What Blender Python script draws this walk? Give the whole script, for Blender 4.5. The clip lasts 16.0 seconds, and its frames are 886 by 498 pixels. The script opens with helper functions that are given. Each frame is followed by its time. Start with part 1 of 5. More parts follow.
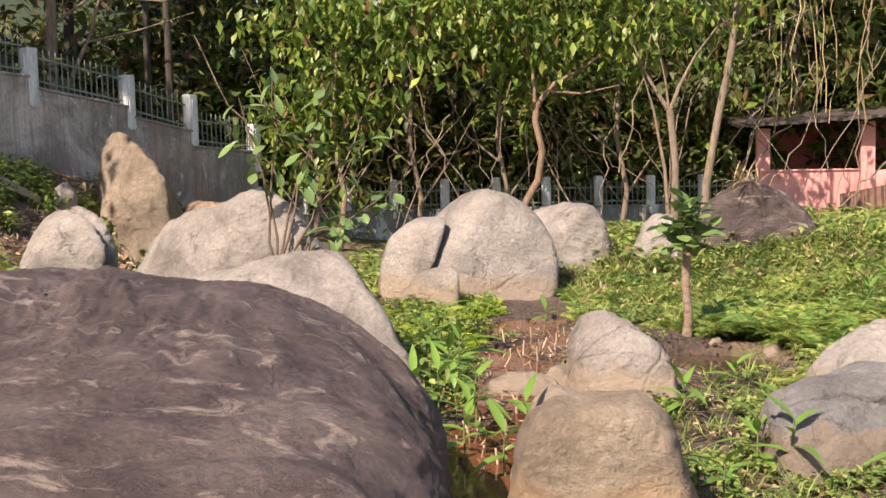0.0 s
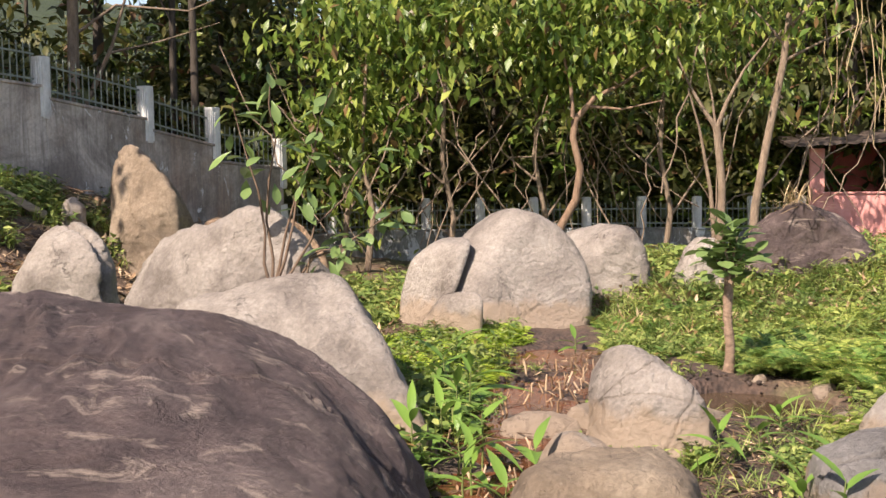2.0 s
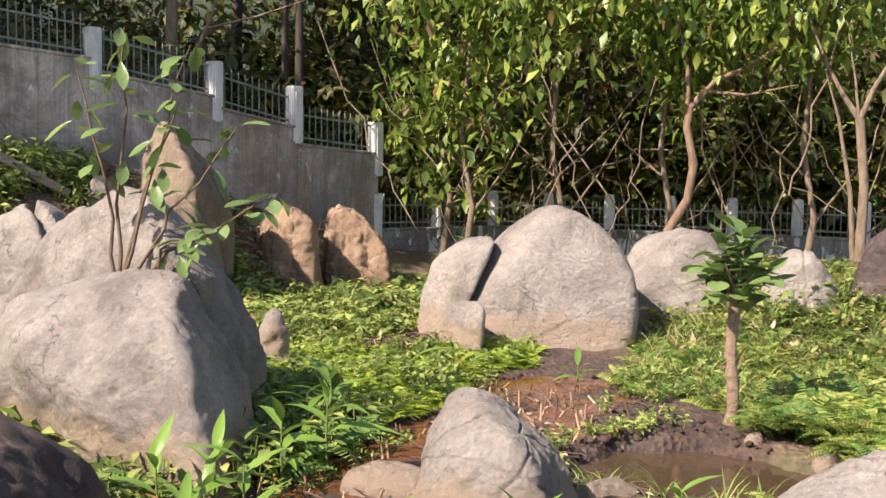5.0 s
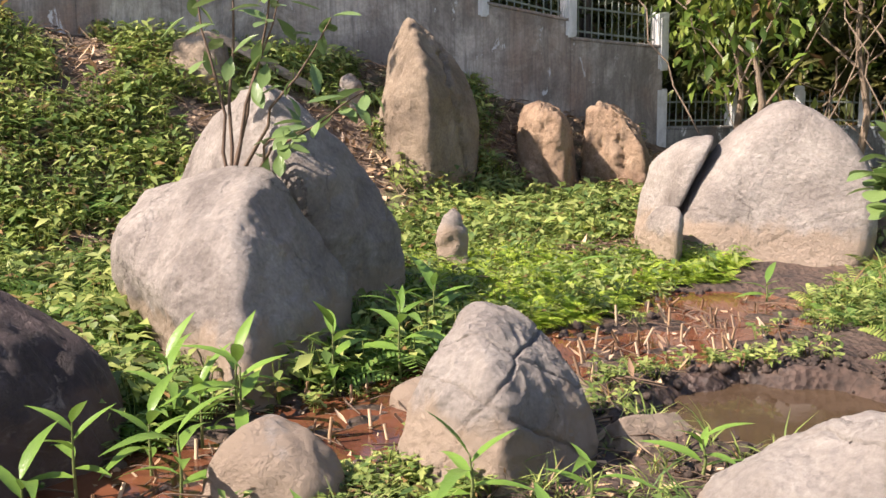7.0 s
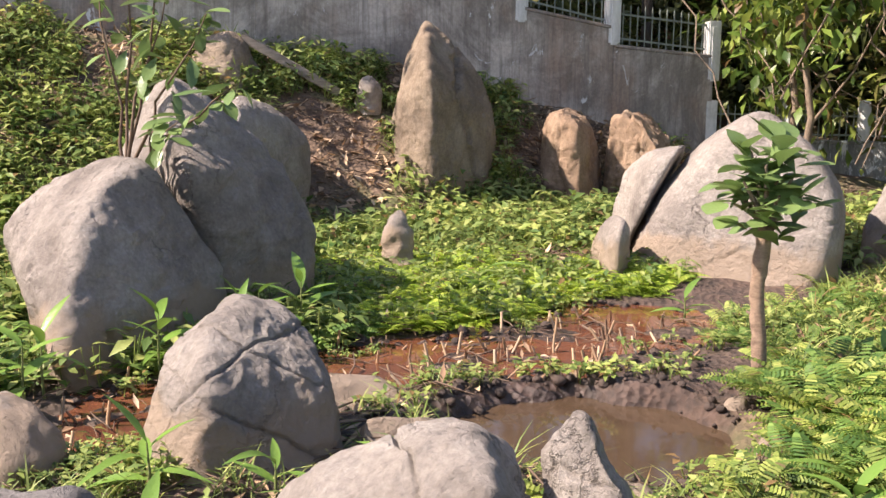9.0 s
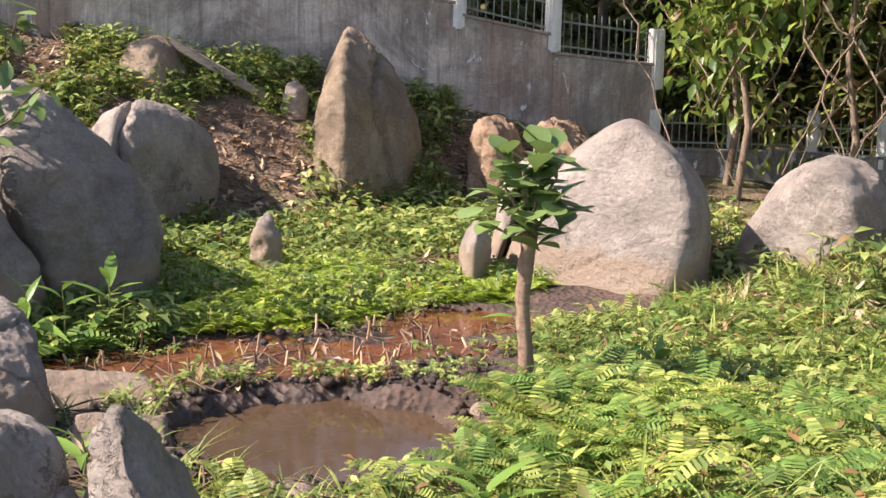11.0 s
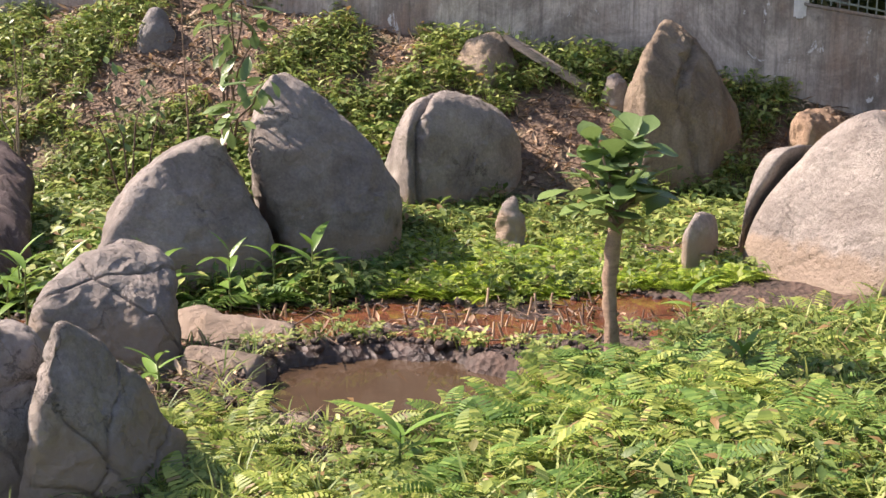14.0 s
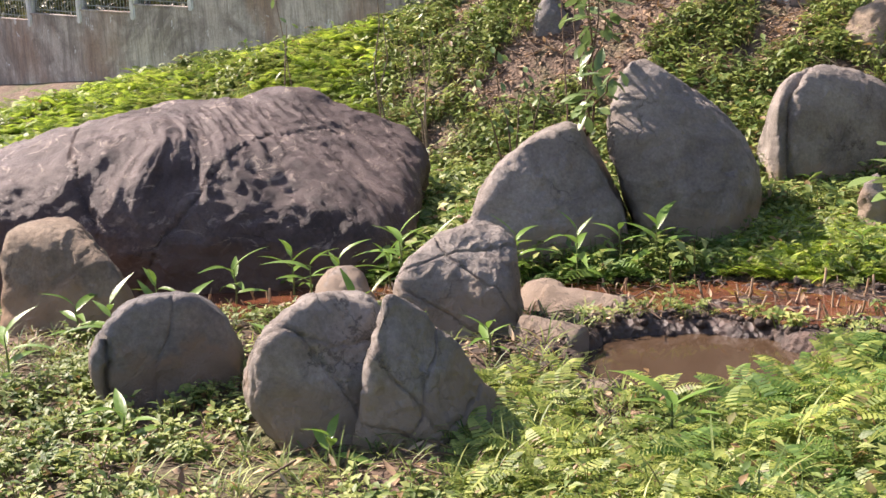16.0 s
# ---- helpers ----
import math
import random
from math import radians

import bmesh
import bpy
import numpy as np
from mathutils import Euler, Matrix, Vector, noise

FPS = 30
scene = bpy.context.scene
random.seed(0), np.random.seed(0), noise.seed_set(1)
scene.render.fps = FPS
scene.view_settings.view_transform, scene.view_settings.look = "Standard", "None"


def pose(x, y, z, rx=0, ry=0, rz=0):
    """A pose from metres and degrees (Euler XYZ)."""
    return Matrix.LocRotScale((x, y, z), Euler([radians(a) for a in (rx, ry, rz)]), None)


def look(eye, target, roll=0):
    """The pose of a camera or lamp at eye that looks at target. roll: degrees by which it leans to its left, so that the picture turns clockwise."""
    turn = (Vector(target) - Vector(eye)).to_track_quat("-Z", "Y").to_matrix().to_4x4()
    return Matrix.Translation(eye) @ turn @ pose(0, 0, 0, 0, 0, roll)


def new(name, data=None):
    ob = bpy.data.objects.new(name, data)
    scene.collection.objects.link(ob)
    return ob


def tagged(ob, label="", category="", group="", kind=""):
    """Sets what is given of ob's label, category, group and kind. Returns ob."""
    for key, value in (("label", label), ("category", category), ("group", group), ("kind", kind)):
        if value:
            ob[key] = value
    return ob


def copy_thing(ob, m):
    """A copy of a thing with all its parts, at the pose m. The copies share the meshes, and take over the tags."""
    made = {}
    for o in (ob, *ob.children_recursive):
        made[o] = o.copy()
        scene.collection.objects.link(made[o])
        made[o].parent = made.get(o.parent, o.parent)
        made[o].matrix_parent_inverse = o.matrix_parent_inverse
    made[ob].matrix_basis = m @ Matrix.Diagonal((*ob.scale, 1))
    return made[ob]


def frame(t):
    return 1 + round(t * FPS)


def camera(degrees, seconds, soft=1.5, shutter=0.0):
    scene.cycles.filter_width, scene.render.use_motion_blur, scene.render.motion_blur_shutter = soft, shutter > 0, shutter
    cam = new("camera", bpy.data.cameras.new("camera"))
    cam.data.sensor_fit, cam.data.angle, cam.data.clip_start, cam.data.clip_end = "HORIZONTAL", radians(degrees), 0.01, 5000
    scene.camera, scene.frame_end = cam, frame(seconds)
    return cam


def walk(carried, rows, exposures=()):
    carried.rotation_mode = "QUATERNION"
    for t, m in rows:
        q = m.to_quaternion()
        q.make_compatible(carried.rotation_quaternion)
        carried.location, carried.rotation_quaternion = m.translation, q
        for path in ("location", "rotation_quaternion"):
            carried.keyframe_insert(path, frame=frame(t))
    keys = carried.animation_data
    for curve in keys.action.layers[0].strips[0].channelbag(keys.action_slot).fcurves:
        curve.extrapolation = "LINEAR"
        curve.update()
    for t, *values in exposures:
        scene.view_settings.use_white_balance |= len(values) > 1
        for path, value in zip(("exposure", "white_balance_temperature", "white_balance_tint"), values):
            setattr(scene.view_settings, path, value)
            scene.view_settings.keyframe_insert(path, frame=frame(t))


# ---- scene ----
cam = camera(41.59, 16.0)
PATH = [
    (0, (0.000, -0.000, 1.756), (0.000, 2.985, 1.461), -1.33),
    (0.5, (-0.040, 0.185, 1.779), (-0.048, 3.170, 1.482), -1.32),
    (1, (-0.014, 0.352, 1.764), (-0.045, 3.339, 1.482), -1.13),
    (1.5, (0.038, 0.544, 1.737), (-0.023, 3.532, 1.472), -1.02),
    (2, (0.255, 0.801, 1.696), (0.125, 3.788, 1.456), -0.84),
    (2.5, (0.534, 1.058, 1.656), (0.322, 4.042, 1.442), -0.75),
    (3, (0.874, 1.337, 1.602), (0.569, 4.316, 1.420), -0.43),
    (5.5, (2.570, 3.040, 1.609), (1.561, 5.848, 1.296), 1.03),
    (6, (2.858, 3.327, 1.638), (1.622, 6.032, 1.242), 0.93),
    (6.5, (3.166, 3.567, 1.603), (1.662, 6.123, 1.147), -0.11),
    (7, (3.511, 3.848, 1.567), (1.778, 6.243, 1.056), -0.45),
    (7.5, (3.781, 4.136, 1.508), (1.930, 6.437, 0.979), -0.21),
    (8, (4.056, 4.418, 1.467), (2.117, 6.647, 0.947), 0.25),
    (8.5, (4.415, 4.622, 1.496), (2.403, 6.790, 0.994), 0.59),
    (9, (4.732, 4.900, 1.518), (2.661, 7.014, 1.029), 0.73),
    (9.5, (4.981, 5.153, 1.515), (2.877, 7.238, 1.040), 0.73),
    (10, (5.218, 5.392, 1.526), (3.084, 7.447, 1.055), 0.77),
    (12.5, (6.393, 6.625, 1.468), (4.081, 8.478, 0.998), 2.46),
    (13, (6.595, 6.918, 1.438), (4.145, 8.584, 0.967), 1.93),
    (13.5, (6.788, 7.088, 1.480), (4.166, 8.461, 0.990), 1.64),
    (14, (7.027, 7.240, 1.528), (4.221, 8.175, 1.027), 0.36),
    (14.5, (7.209, 7.377, 1.585), (4.293, 7.857, 1.066), -0.91),
    (15, (7.466, 7.536, 1.650), (4.516, 7.613, 1.112), -2.04),
    (15.5, (7.621, 7.608, 1.692), (4.675, 7.507, 1.139), -2.41),
    (16, (7.681, 7.709, 1.721), (4.740, 7.556, 1.148), -2.76),
]
walk(cam, [(t, look(eye, target, roll)) for t, eye, target, roll in PATH], ((0.0, 0.84, 7050, 20), (5.0, 0.98, 6850, 20), (9.0, 1.20, 6800, 22), (16.0, 1.20, 6900, 24)))


# ---- light ----
SUN_FROM = Vector((-0.52, -0.72, 0.84)).normalized()
world = bpy.data.worlds.new("sky")
scene.world = world
world.use_nodes = True
wn = world.node_tree
sky = wn.nodes.new("ShaderNodeTexSky")
sky.sky_type = "NISHITA"
sky.sun_disc = False
sky.sun_elevation = math.asin(SUN_FROM.z)
sky.sun_rotation = math.atan2(SUN_FROM.x, SUN_FROM.y) % (2 * math.pi)
wn.links.new(sky.outputs[0], wn.nodes["Background"].inputs[0])
wn.nodes["Background"].inputs[1].default_value = 0.108
sun_data = bpy.data.lights.new("sun", "SUN")
sun_data.energy, sun_data.angle, sun_data.color = 5.0, radians(0.6), (1.0, 0.93, 0.82)
sun = new("sun", sun_data)
sun.matrix_world = look(SUN_FROM * 50, (0, 0, 0))


# ---- materials ----
def material(name):
    m = bpy.data.materials.new(name)
    m.use_nodes = True
    t = m.node_tree
    return m, t, t.nodes["Principled BSDF"]


def node(t, kind, **values):
    n = t.nodes.new(kind)
    for k, v in values.items():
        n.inputs[k.replace("_", " ")].default_value = v
    return n


def ramp(t, source, stops):
    n = t.nodes.new("ShaderNodeValToRGB")
    r = n.color_ramp
    while len(r.elements) < len(stops):
        r.elements.new(0.5)
    for e, (p, c) in zip(r.elements, stops):
        e.position, e.color = p, (*c, 1) if len(c) == 3 else c
    t.links.new(source, n.inputs[0])
    return n.outputs[0]


def mix(t, fac, a, b, blend="MIX"):
    n = t.nodes.new("ShaderNodeMix")
    n.data_type, n.blend_type = "RGBA", blend
    for s, v in ((n.inputs[0], fac), (n.inputs[6], a), (n.inputs[7], b)):
        if isinstance(v, bpy.types.NodeSocket):
            t.links.new(v, s)
        else:
            s.default_value = (*v, 1) if isinstance(v, tuple) else v
    return n.outputs[2]


def place(t, scale=(1, 1, 1), turn=(0, 0, 0)):
    g = t.nodes.new("ShaderNodeNewGeometry")
    m = t.nodes.new("ShaderNodeMapping")
    m.inputs["Scale"].default_value = scale
    m.inputs["Rotation"].default_value = turn
    t.links.new(g.outputs["Position"], m.inputs[0])
    return m.outputs[0]


def noisy(t, coords, scale, detail=6, rough=0.6, distort=0.0):
    n = node(t, "ShaderNodeTexNoise", Scale=scale, Detail=detail, Roughness=rough, Distortion=distort)
    t.links.new(coords, n.inputs["Vector"])
    return n.outputs[0]


def bump(t, p, height, strength, distance):
    b = node(t, "ShaderNodeBump", Strength=strength, Distance=distance)
    t.links.new(height, b.inputs["Height"])
    t.links.new(b.outputs[0], p.inputs["Normal"])


def grey(*v):
    return tuple((x, x, x) for x in v)


def rock_material(name, dark, mid, light, foot, foot_z, streak=(2.2, 2.2, 3.0), turn=(0, 0, 0), patches=None, rough=0.86):
    """Weathered river rock: two scales of mottling, fine grain, strata and a mud-tinted foot line."""
    m, t, p = material(name)
    co = place(t)
    col = ramp(t, noisy(t, co, 2.2, 8, 0.62, 0.4), ((0.3, dark), (0.5, mid), (0.72, light)))
    fine = noisy(t, co, 38, 6, 0.7)
    col = mix(t, 0.55, col, ramp(t, fine, ((0.3, (0.30, 0.29, 0.28)), (0.7, (0.72, 0.71, 0.70)))), "OVERLAY")
    st = noisy(t, place(t, streak, turn), 3.0, 7, 0.65, 1.2)
    col = mix(t, ramp(t, st, ((0.50, (0, 0, 0)), (0.75, (0.45, 0.45, 0.45)))), col, dark)
    if patches:
        pat = noisy(t, place(t, (1.1, 3.0, 5.0), (0, 0, 0.35)), 2.0, 10, 0.68, 1.2)
        col = mix(t, ramp(t, pat, ((0.56, (0, 0, 0)), (0.61, (0.4, 0.4, 0.4)), (0.72, (0.9, 0.9, 0.9)))), col, patches)
    warp = t.nodes.new("ShaderNodeVectorMath")
    warp.operation = "MULTIPLY_ADD"
    wn2 = node(t, "ShaderNodeTexNoise", Scale=3.0, Detail=6.0, Roughness=0.7)
    t.links.new(co, wn2.inputs["Vector"])
    t.links.new(wn2.outputs["Color"], warp.inputs[0])
    warp.inputs[1].default_value = (0.55, 0.55, 0.55)
    t.links.new(co, warp.inputs[2])
    cell = node(t, "ShaderNodeTexVoronoi", Scale=1.7)
    cell.feature = "DISTANCE_TO_EDGE"
    t.links.new(warp.outputs[0], cell.inputs["Vector"])
    line = ramp(t, cell.outputs["Distance"], ((0.004, (1, 1, 1)), (0.014, (0, 0, 0))))
    some = ramp(t, noisy(t, co, 1.9, 3), ((0.54, (0, 0, 0)), (0.62, (0.45, 0.45, 0.45))))
    crack = mix(t, 1.0, line, some, "MULTIPLY")
    col = mix(t, crack, col, (0.045, 0.036, 0.03))
    spots = node(t, "ShaderNodeTexVoronoi", Scale=16.0)
    t.links.new(co, spots.inputs["Vector"])
    col = mix(t, ramp(t, spots.outputs["Distance"], ((0.05, (0.5, 0.5, 0.5)), (0.13, (0, 0, 0)))), col, light)
    sep = t.nodes.new("ShaderNodeSeparateXYZ")
    t.links.new(co, sep.inputs[0])
    h = t.nodes.new("ShaderNodeMath")
    h.operation = "MULTIPLY_ADD"
    t.links.new(noisy(t, co, 3.5, 5), h.inputs[0])
    h.inputs[1].default_value = -0.45
    t.links.new(sep.outputs[2], h.inputs[2])
    col = mix(t, ramp(t, h.outputs[0], ((0.0, (0.75, 0.75, 0.75)), (max(0.02, foot_z), (0, 0, 0)))), col, foot)
    t.links.new(col, p.inputs["Base Color"])
    p.inputs["Roughness"].default_value = rough
    p.inputs["Specular IOR Level"].default_value = 0.3
    hh = mix(t, 0.2, noisy(t, co, 11, 11, 0.74), st)
    hh = mix(t, crack, hh, (0.0, 0.0, 0.0))
    bump(t, p, hh, 0.9, 0.075)
    return m


ROCK = rock_material("grey_rock", (0.18, 0.155, 0.135), (0.31, 0.275, 0.24), (0.43, 0.388, 0.34), (0.36, 0.27, 0.19), 0.08)
ROCK_COOL = rock_material("cool_grey_rock", (0.13, 0.122, 0.117), (0.215, 0.203, 0.19), (0.32, 0.30, 0.28), (0.28, 0.21, 0.15), 0.05)
ROCK_TAN = rock_material("tan_rock", (0.15, 0.115, 0.082), (0.27, 0.21, 0.15), (0.37, 0.30, 0.22), (0.42, 0.28, 0.17), 0.1, (5, 5, 1.2))
ROCK_DARK = rock_material("dark_brown_rock", (0.055, 0.040, 0.038), (0.105, 0.077, 0.072), (0.19, 0.148, 0.133), (0.16, 0.10, 0.07), 0.05,
                          (1.5, 4.0, 3.0), (0, 0, 0.4), (0.45, 0.36, 0.29), 0.6)
ROCK_PALE = rock_material("pale_sandy_rock", (0.24, 0.20, 0.165), (0.33, 0.285, 0.24), (0.43, 0.38, 0.32), (0.33, 0.25, 0.18), 0.03)
ROCK_EARTH = rock_material("ochre_earth_rock", (0.20, 0.135, 0.09), (0.34, 0.235, 0.155), (0.45, 0.33, 0.23), (0.24, 0.15, 0.10), 0.1, (3, 3, 1))


def leaf_material(name, dark, mid, light, shine=0.45, through_light=0.35, dead=None):
    m, t, p = material(name)
    g = t.nodes.new("ShaderNodeNewGeometry")
    co = place(t)
    stops = [(0.0, dark), (0.5, mid), (1.0, light)]
    if dead:
        stops = [(0.0, dead), (0.05, dead), (0.07, dark), (0.5, mid), (1.0, light)]
    col = ramp(t, g.outputs["Random Per Island"], stops)
    col = mix(t, 0.6, col, ramp(t, noisy(t, co, 1.6, 4), ((0.35, (0.33, 0.36, 0.35)), (0.65, (0.70, 0.67, 0.55)))), "OVERLAY")
    t.links.new(col, p.inputs["Base Color"])
    p.inputs["Roughness"].default_value = shine
    p.inputs["Specular IOR Level"].default_value = 0.4
    bump(t, p, noisy(t, co, 60, 3), 0.3, 0.01)
    tr = t.nodes.new("ShaderNodeBsdfTranslucent")
    t.links.new(mix(t, 0.5, col, (0.35, 0.5, 0.05), "MULTIPLY"), tr.inputs[0])
    t.links.new(col, tr.inputs[0])
    mx = t.nodes.new("ShaderNodeMixShader")
    mx.inputs[0].default_value = through_light
    t.links.new(p.outputs[0], mx.inputs[1])
    t.links.new(tr.outputs[0], mx.inputs[2])
    t.links.new(mx.outputs[0], t.nodes["Material Output"].inputs[0])
    return m


FERN = leaf_material("fern_green", (0.095, 0.16, 0.04), (0.26, 0.34, 0.075), (0.45, 0.49, 0.14), 0.5, 0.42, (0.27, 0.21, 0.10))
# lime carries full sun in its colour; deep green carries boulder shade and random tone
FERN_SUNLIT = leaf_material("sunlit_fern_green", (0.17, 0.29, 0.04), (0.35, 0.48, 0.06), (0.52, 0.60, 0.11), 0.5, 0.45)
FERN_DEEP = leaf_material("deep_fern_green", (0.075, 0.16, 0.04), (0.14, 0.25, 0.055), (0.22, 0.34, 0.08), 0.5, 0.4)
HERB = leaf_material("herb_green", (0.08, 0.145, 0.04), (0.21, 0.285, 0.075), (0.41, 0.45, 0.15), 0.5, 0.35, (0.25, 0.16, 0.07))
GINGER = leaf_material("broad_blade_green", (0.10, 0.20, 0.035), (0.15, 0.27, 0.05), (0.22, 0.34, 0.08), 0.35, 0.3)
BROAD = leaf_material("glossy_leaf_green", (0.07, 0.14, 0.045), (0.14, 0.22, 0.075), (0.26, 0.34, 0.14), 0.34, 0.25)
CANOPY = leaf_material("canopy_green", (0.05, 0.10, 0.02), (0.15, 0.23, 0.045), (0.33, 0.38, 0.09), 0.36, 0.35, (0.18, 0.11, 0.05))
# dark leaf tones that hold the shade inside the woods
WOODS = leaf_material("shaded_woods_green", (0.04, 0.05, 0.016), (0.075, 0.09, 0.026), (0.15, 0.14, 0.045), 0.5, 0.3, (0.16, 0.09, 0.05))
LITTER = leaf_material("dry_leaf_litter", (0.22, 0.13, 0.08), (0.40, 0.27, 0.17), (0.60, 0.45, 0.32), 0.8, 0.1)
STRAW = leaf_material("dry_straw", (0.33, 0.23, 0.13), (0.46, 0.34, 0.2), (0.56, 0.44, 0.28), 0.7, 0.15)


def plain_material(name, a, b, scale, rough=0.8, stretch=(1, 1, 1), strength=0.4, depth=0.02, c=None):
    m, t, p = material(name)
    co = place(t, stretch)
    n = noisy(t, co, scale, 8, 0.65, 0.5)
    col = ramp(t, n, ((0.3, a), (0.7, b)))
    col = mix(t, 0.35, col, ramp(t, noisy(t, place(t), scale * 9, 4), grey_stops(0.35, 0.65)), "OVERLAY")
    if c:
        col = mix(t, ramp(t, noisy(t, place(t), scale * 0.4, 5, 0.6, 0.8), ((0.52, (0, 0, 0)), (0.68, (0.85, 0.85, 0.85)))), col, c)
    t.links.new(col, p.inputs["Base Color"])
    p.inputs["Roughness"].default_value = rough
    bump(t, p, noisy(t, co, scale * 4, 8, 0.7), strength, depth)
    return m


def grey_stops(lo, hi):
    return ((0.3, (lo, lo, lo)), (0.7, (hi, hi, hi)))


BARK = plain_material("pale_bark", (0.15, 0.105, 0.07), (0.33, 0.25, 0.175), 6, 0.9, (4, 4, 1), 0.7, 0.03)
BARK_DARK = plain_material("dark_bark", (0.035, 0.027, 0.02), (0.09, 0.072, 0.055), 5, 0.9, (4, 4, 1), 0.6, 0.03)
BARK_RED = plain_material("ruddy_bark", (0.15, 0.09, 0.055), (0.30, 0.20, 0.13), 6, 0.85, (4, 4, 1), 0.6, 0.02)
BARK_SCAR = plain_material("scarred_brown_bark", (0.17, 0.11, 0.075), (0.40, 0.28, 0.19), 14, 0.9, (1, 1, 2.2), 0.6, 0.03)
STEM = plain_material("green_stem", (0.10, 0.14, 0.035), (0.20, 0.22, 0.07), 20, 0.6)
TWIG = plain_material("brown_twig", (0.09, 0.055, 0.035), (0.19, 0.13, 0.085), 12, 0.85, (3, 3, 1))
PLANK = plain_material("weathered_plank", (0.18, 0.14, 0.105), (0.36, 0.30, 0.24), 5, 0.85, (1, 1, 9), 0.5, 0.01)
POST = plain_material("flaking_white_paint", (0.50, 0.50, 0.47), (0.74, 0.74, 0.71), 4, 0.75, (3, 3, 0.8), 0.4, 0.01, (0.36, 0.35, 0.32))
BARS = plain_material("dull_grey_green_iron", (0.12, 0.14, 0.115), (0.26, 0.29, 0.24), 8, 0.6)
PINK = plain_material("faded_pink_paint", (0.62, 0.25, 0.22), (0.74, 0.36, 0.32), 2.2, 0.85, (1, 1, 1), 0.3, 0.01)
PINK_DEEP = plain_material("deep_red_pink_paint", (0.36, 0.09, 0.075), (0.46, 0.14, 0.12), 2.2, 0.85)
ROOF = plain_material("dark_rusty_sheet", (0.05, 0.04, 0.035), (0.12, 0.085, 0.065), 5, 0.7)
BAMBOO = plain_material("pale_cane", (0.52, 0.42, 0.27), (0.68, 0.58, 0.40), 9, 0.55, (3, 3, 1), 0.2, 0.005)


def wall_material(name, base_a, base_b, stain, flake, flake_at):
    """Old cement render: blotches, narrow rain streaks of two widths, flaked paint and a reddish earth stain."""
    m, t, p = material(name)
    co = place(t)
    col = ramp(t, noisy(t, co, 1.3, 8, 0.65, 0.3), ((0.32, base_a), (0.68, base_b)))
    blot = noisy(t, co, 0.9, 10, 0.72, 1.2)
    col = mix(t, ramp(t, blot, ((0.44, (0, 0, 0)), (0.60, (0.75, 0.75, 0.75)))), col, stain)
    red = noisy(t, place(t, (0.9, 0.9, 0.5)), 0.9, 6, 0.6)
    col = mix(t, ramp(t, red, ((0.50, (0, 0, 0)), (0.64, (0.75, 0.75, 0.75)))), col, (0.33, 0.21, 0.145))
    runs = noisy(t, place(t, (5.0, 5.0, 0.45)), 1.6, 9, 0.75, 0.6)
    col = mix(t, ramp(t, runs, ((0.47, (0, 0, 0)), (0.62, (0.55, 0.55, 0.55)))), col, stain)
    thin = noisy(t, place(t, (16, 16, 0.9)), 1.8, 6, 0.7, 0.4)
    col = mix(t, ramp(t, thin, ((0.50, (0, 0, 0)), (0.64, (0.4, 0.4, 0.4)))), col, stain)
    fl = noisy(t, place(t, (1.5, 1.5, 0.8)), 2.6, 10, 0.75, 0.9)
    col = mix(t, ramp(t, fl, ((flake_at, (0, 0, 0)), (flake_at + 0.025, (0.9, 0.9, 0.9)))), col, flake)
    col = mix(t, 0.5, col, ramp(t, noisy(t, co, 30, 6, 0.7), ((0.3, (0.33, 0.33, 0.33)), (0.7, (0.7, 0.7, 0.7)))), "OVERLAY")
    t.links.new(col, p.inputs["Base Color"])
    p.inputs["Roughness"].default_value = 0.9
    bump(t, p, noisy(t, co, 11, 10, 0.72), 0.6, 0.025)
    return m


WALL = wall_material("stained_cement_render", (0.40, 0.345, 0.295), (0.62, 0.56, 0.49), (0.15, 0.128, 0.108), (0.68, 0.68, 0.67), 0.615)
WALL_LOW = wall_material("flaking_whitewash", (0.20, 0.20, 0.18), (0.36, 0.36, 0.32), (0.09, 0.09, 0.085), (0.68, 0.69, 0.66), 0.54)

# pond and puddle places, used by the ground, the water and the planting
POND = (1.93, 8.66, 0.60, 0.56)
BROOK = ((0.05, 5.6), (0.40, 7.4), (0.62, 8.8), (0.95, 9.8), (0.80, 10.6))


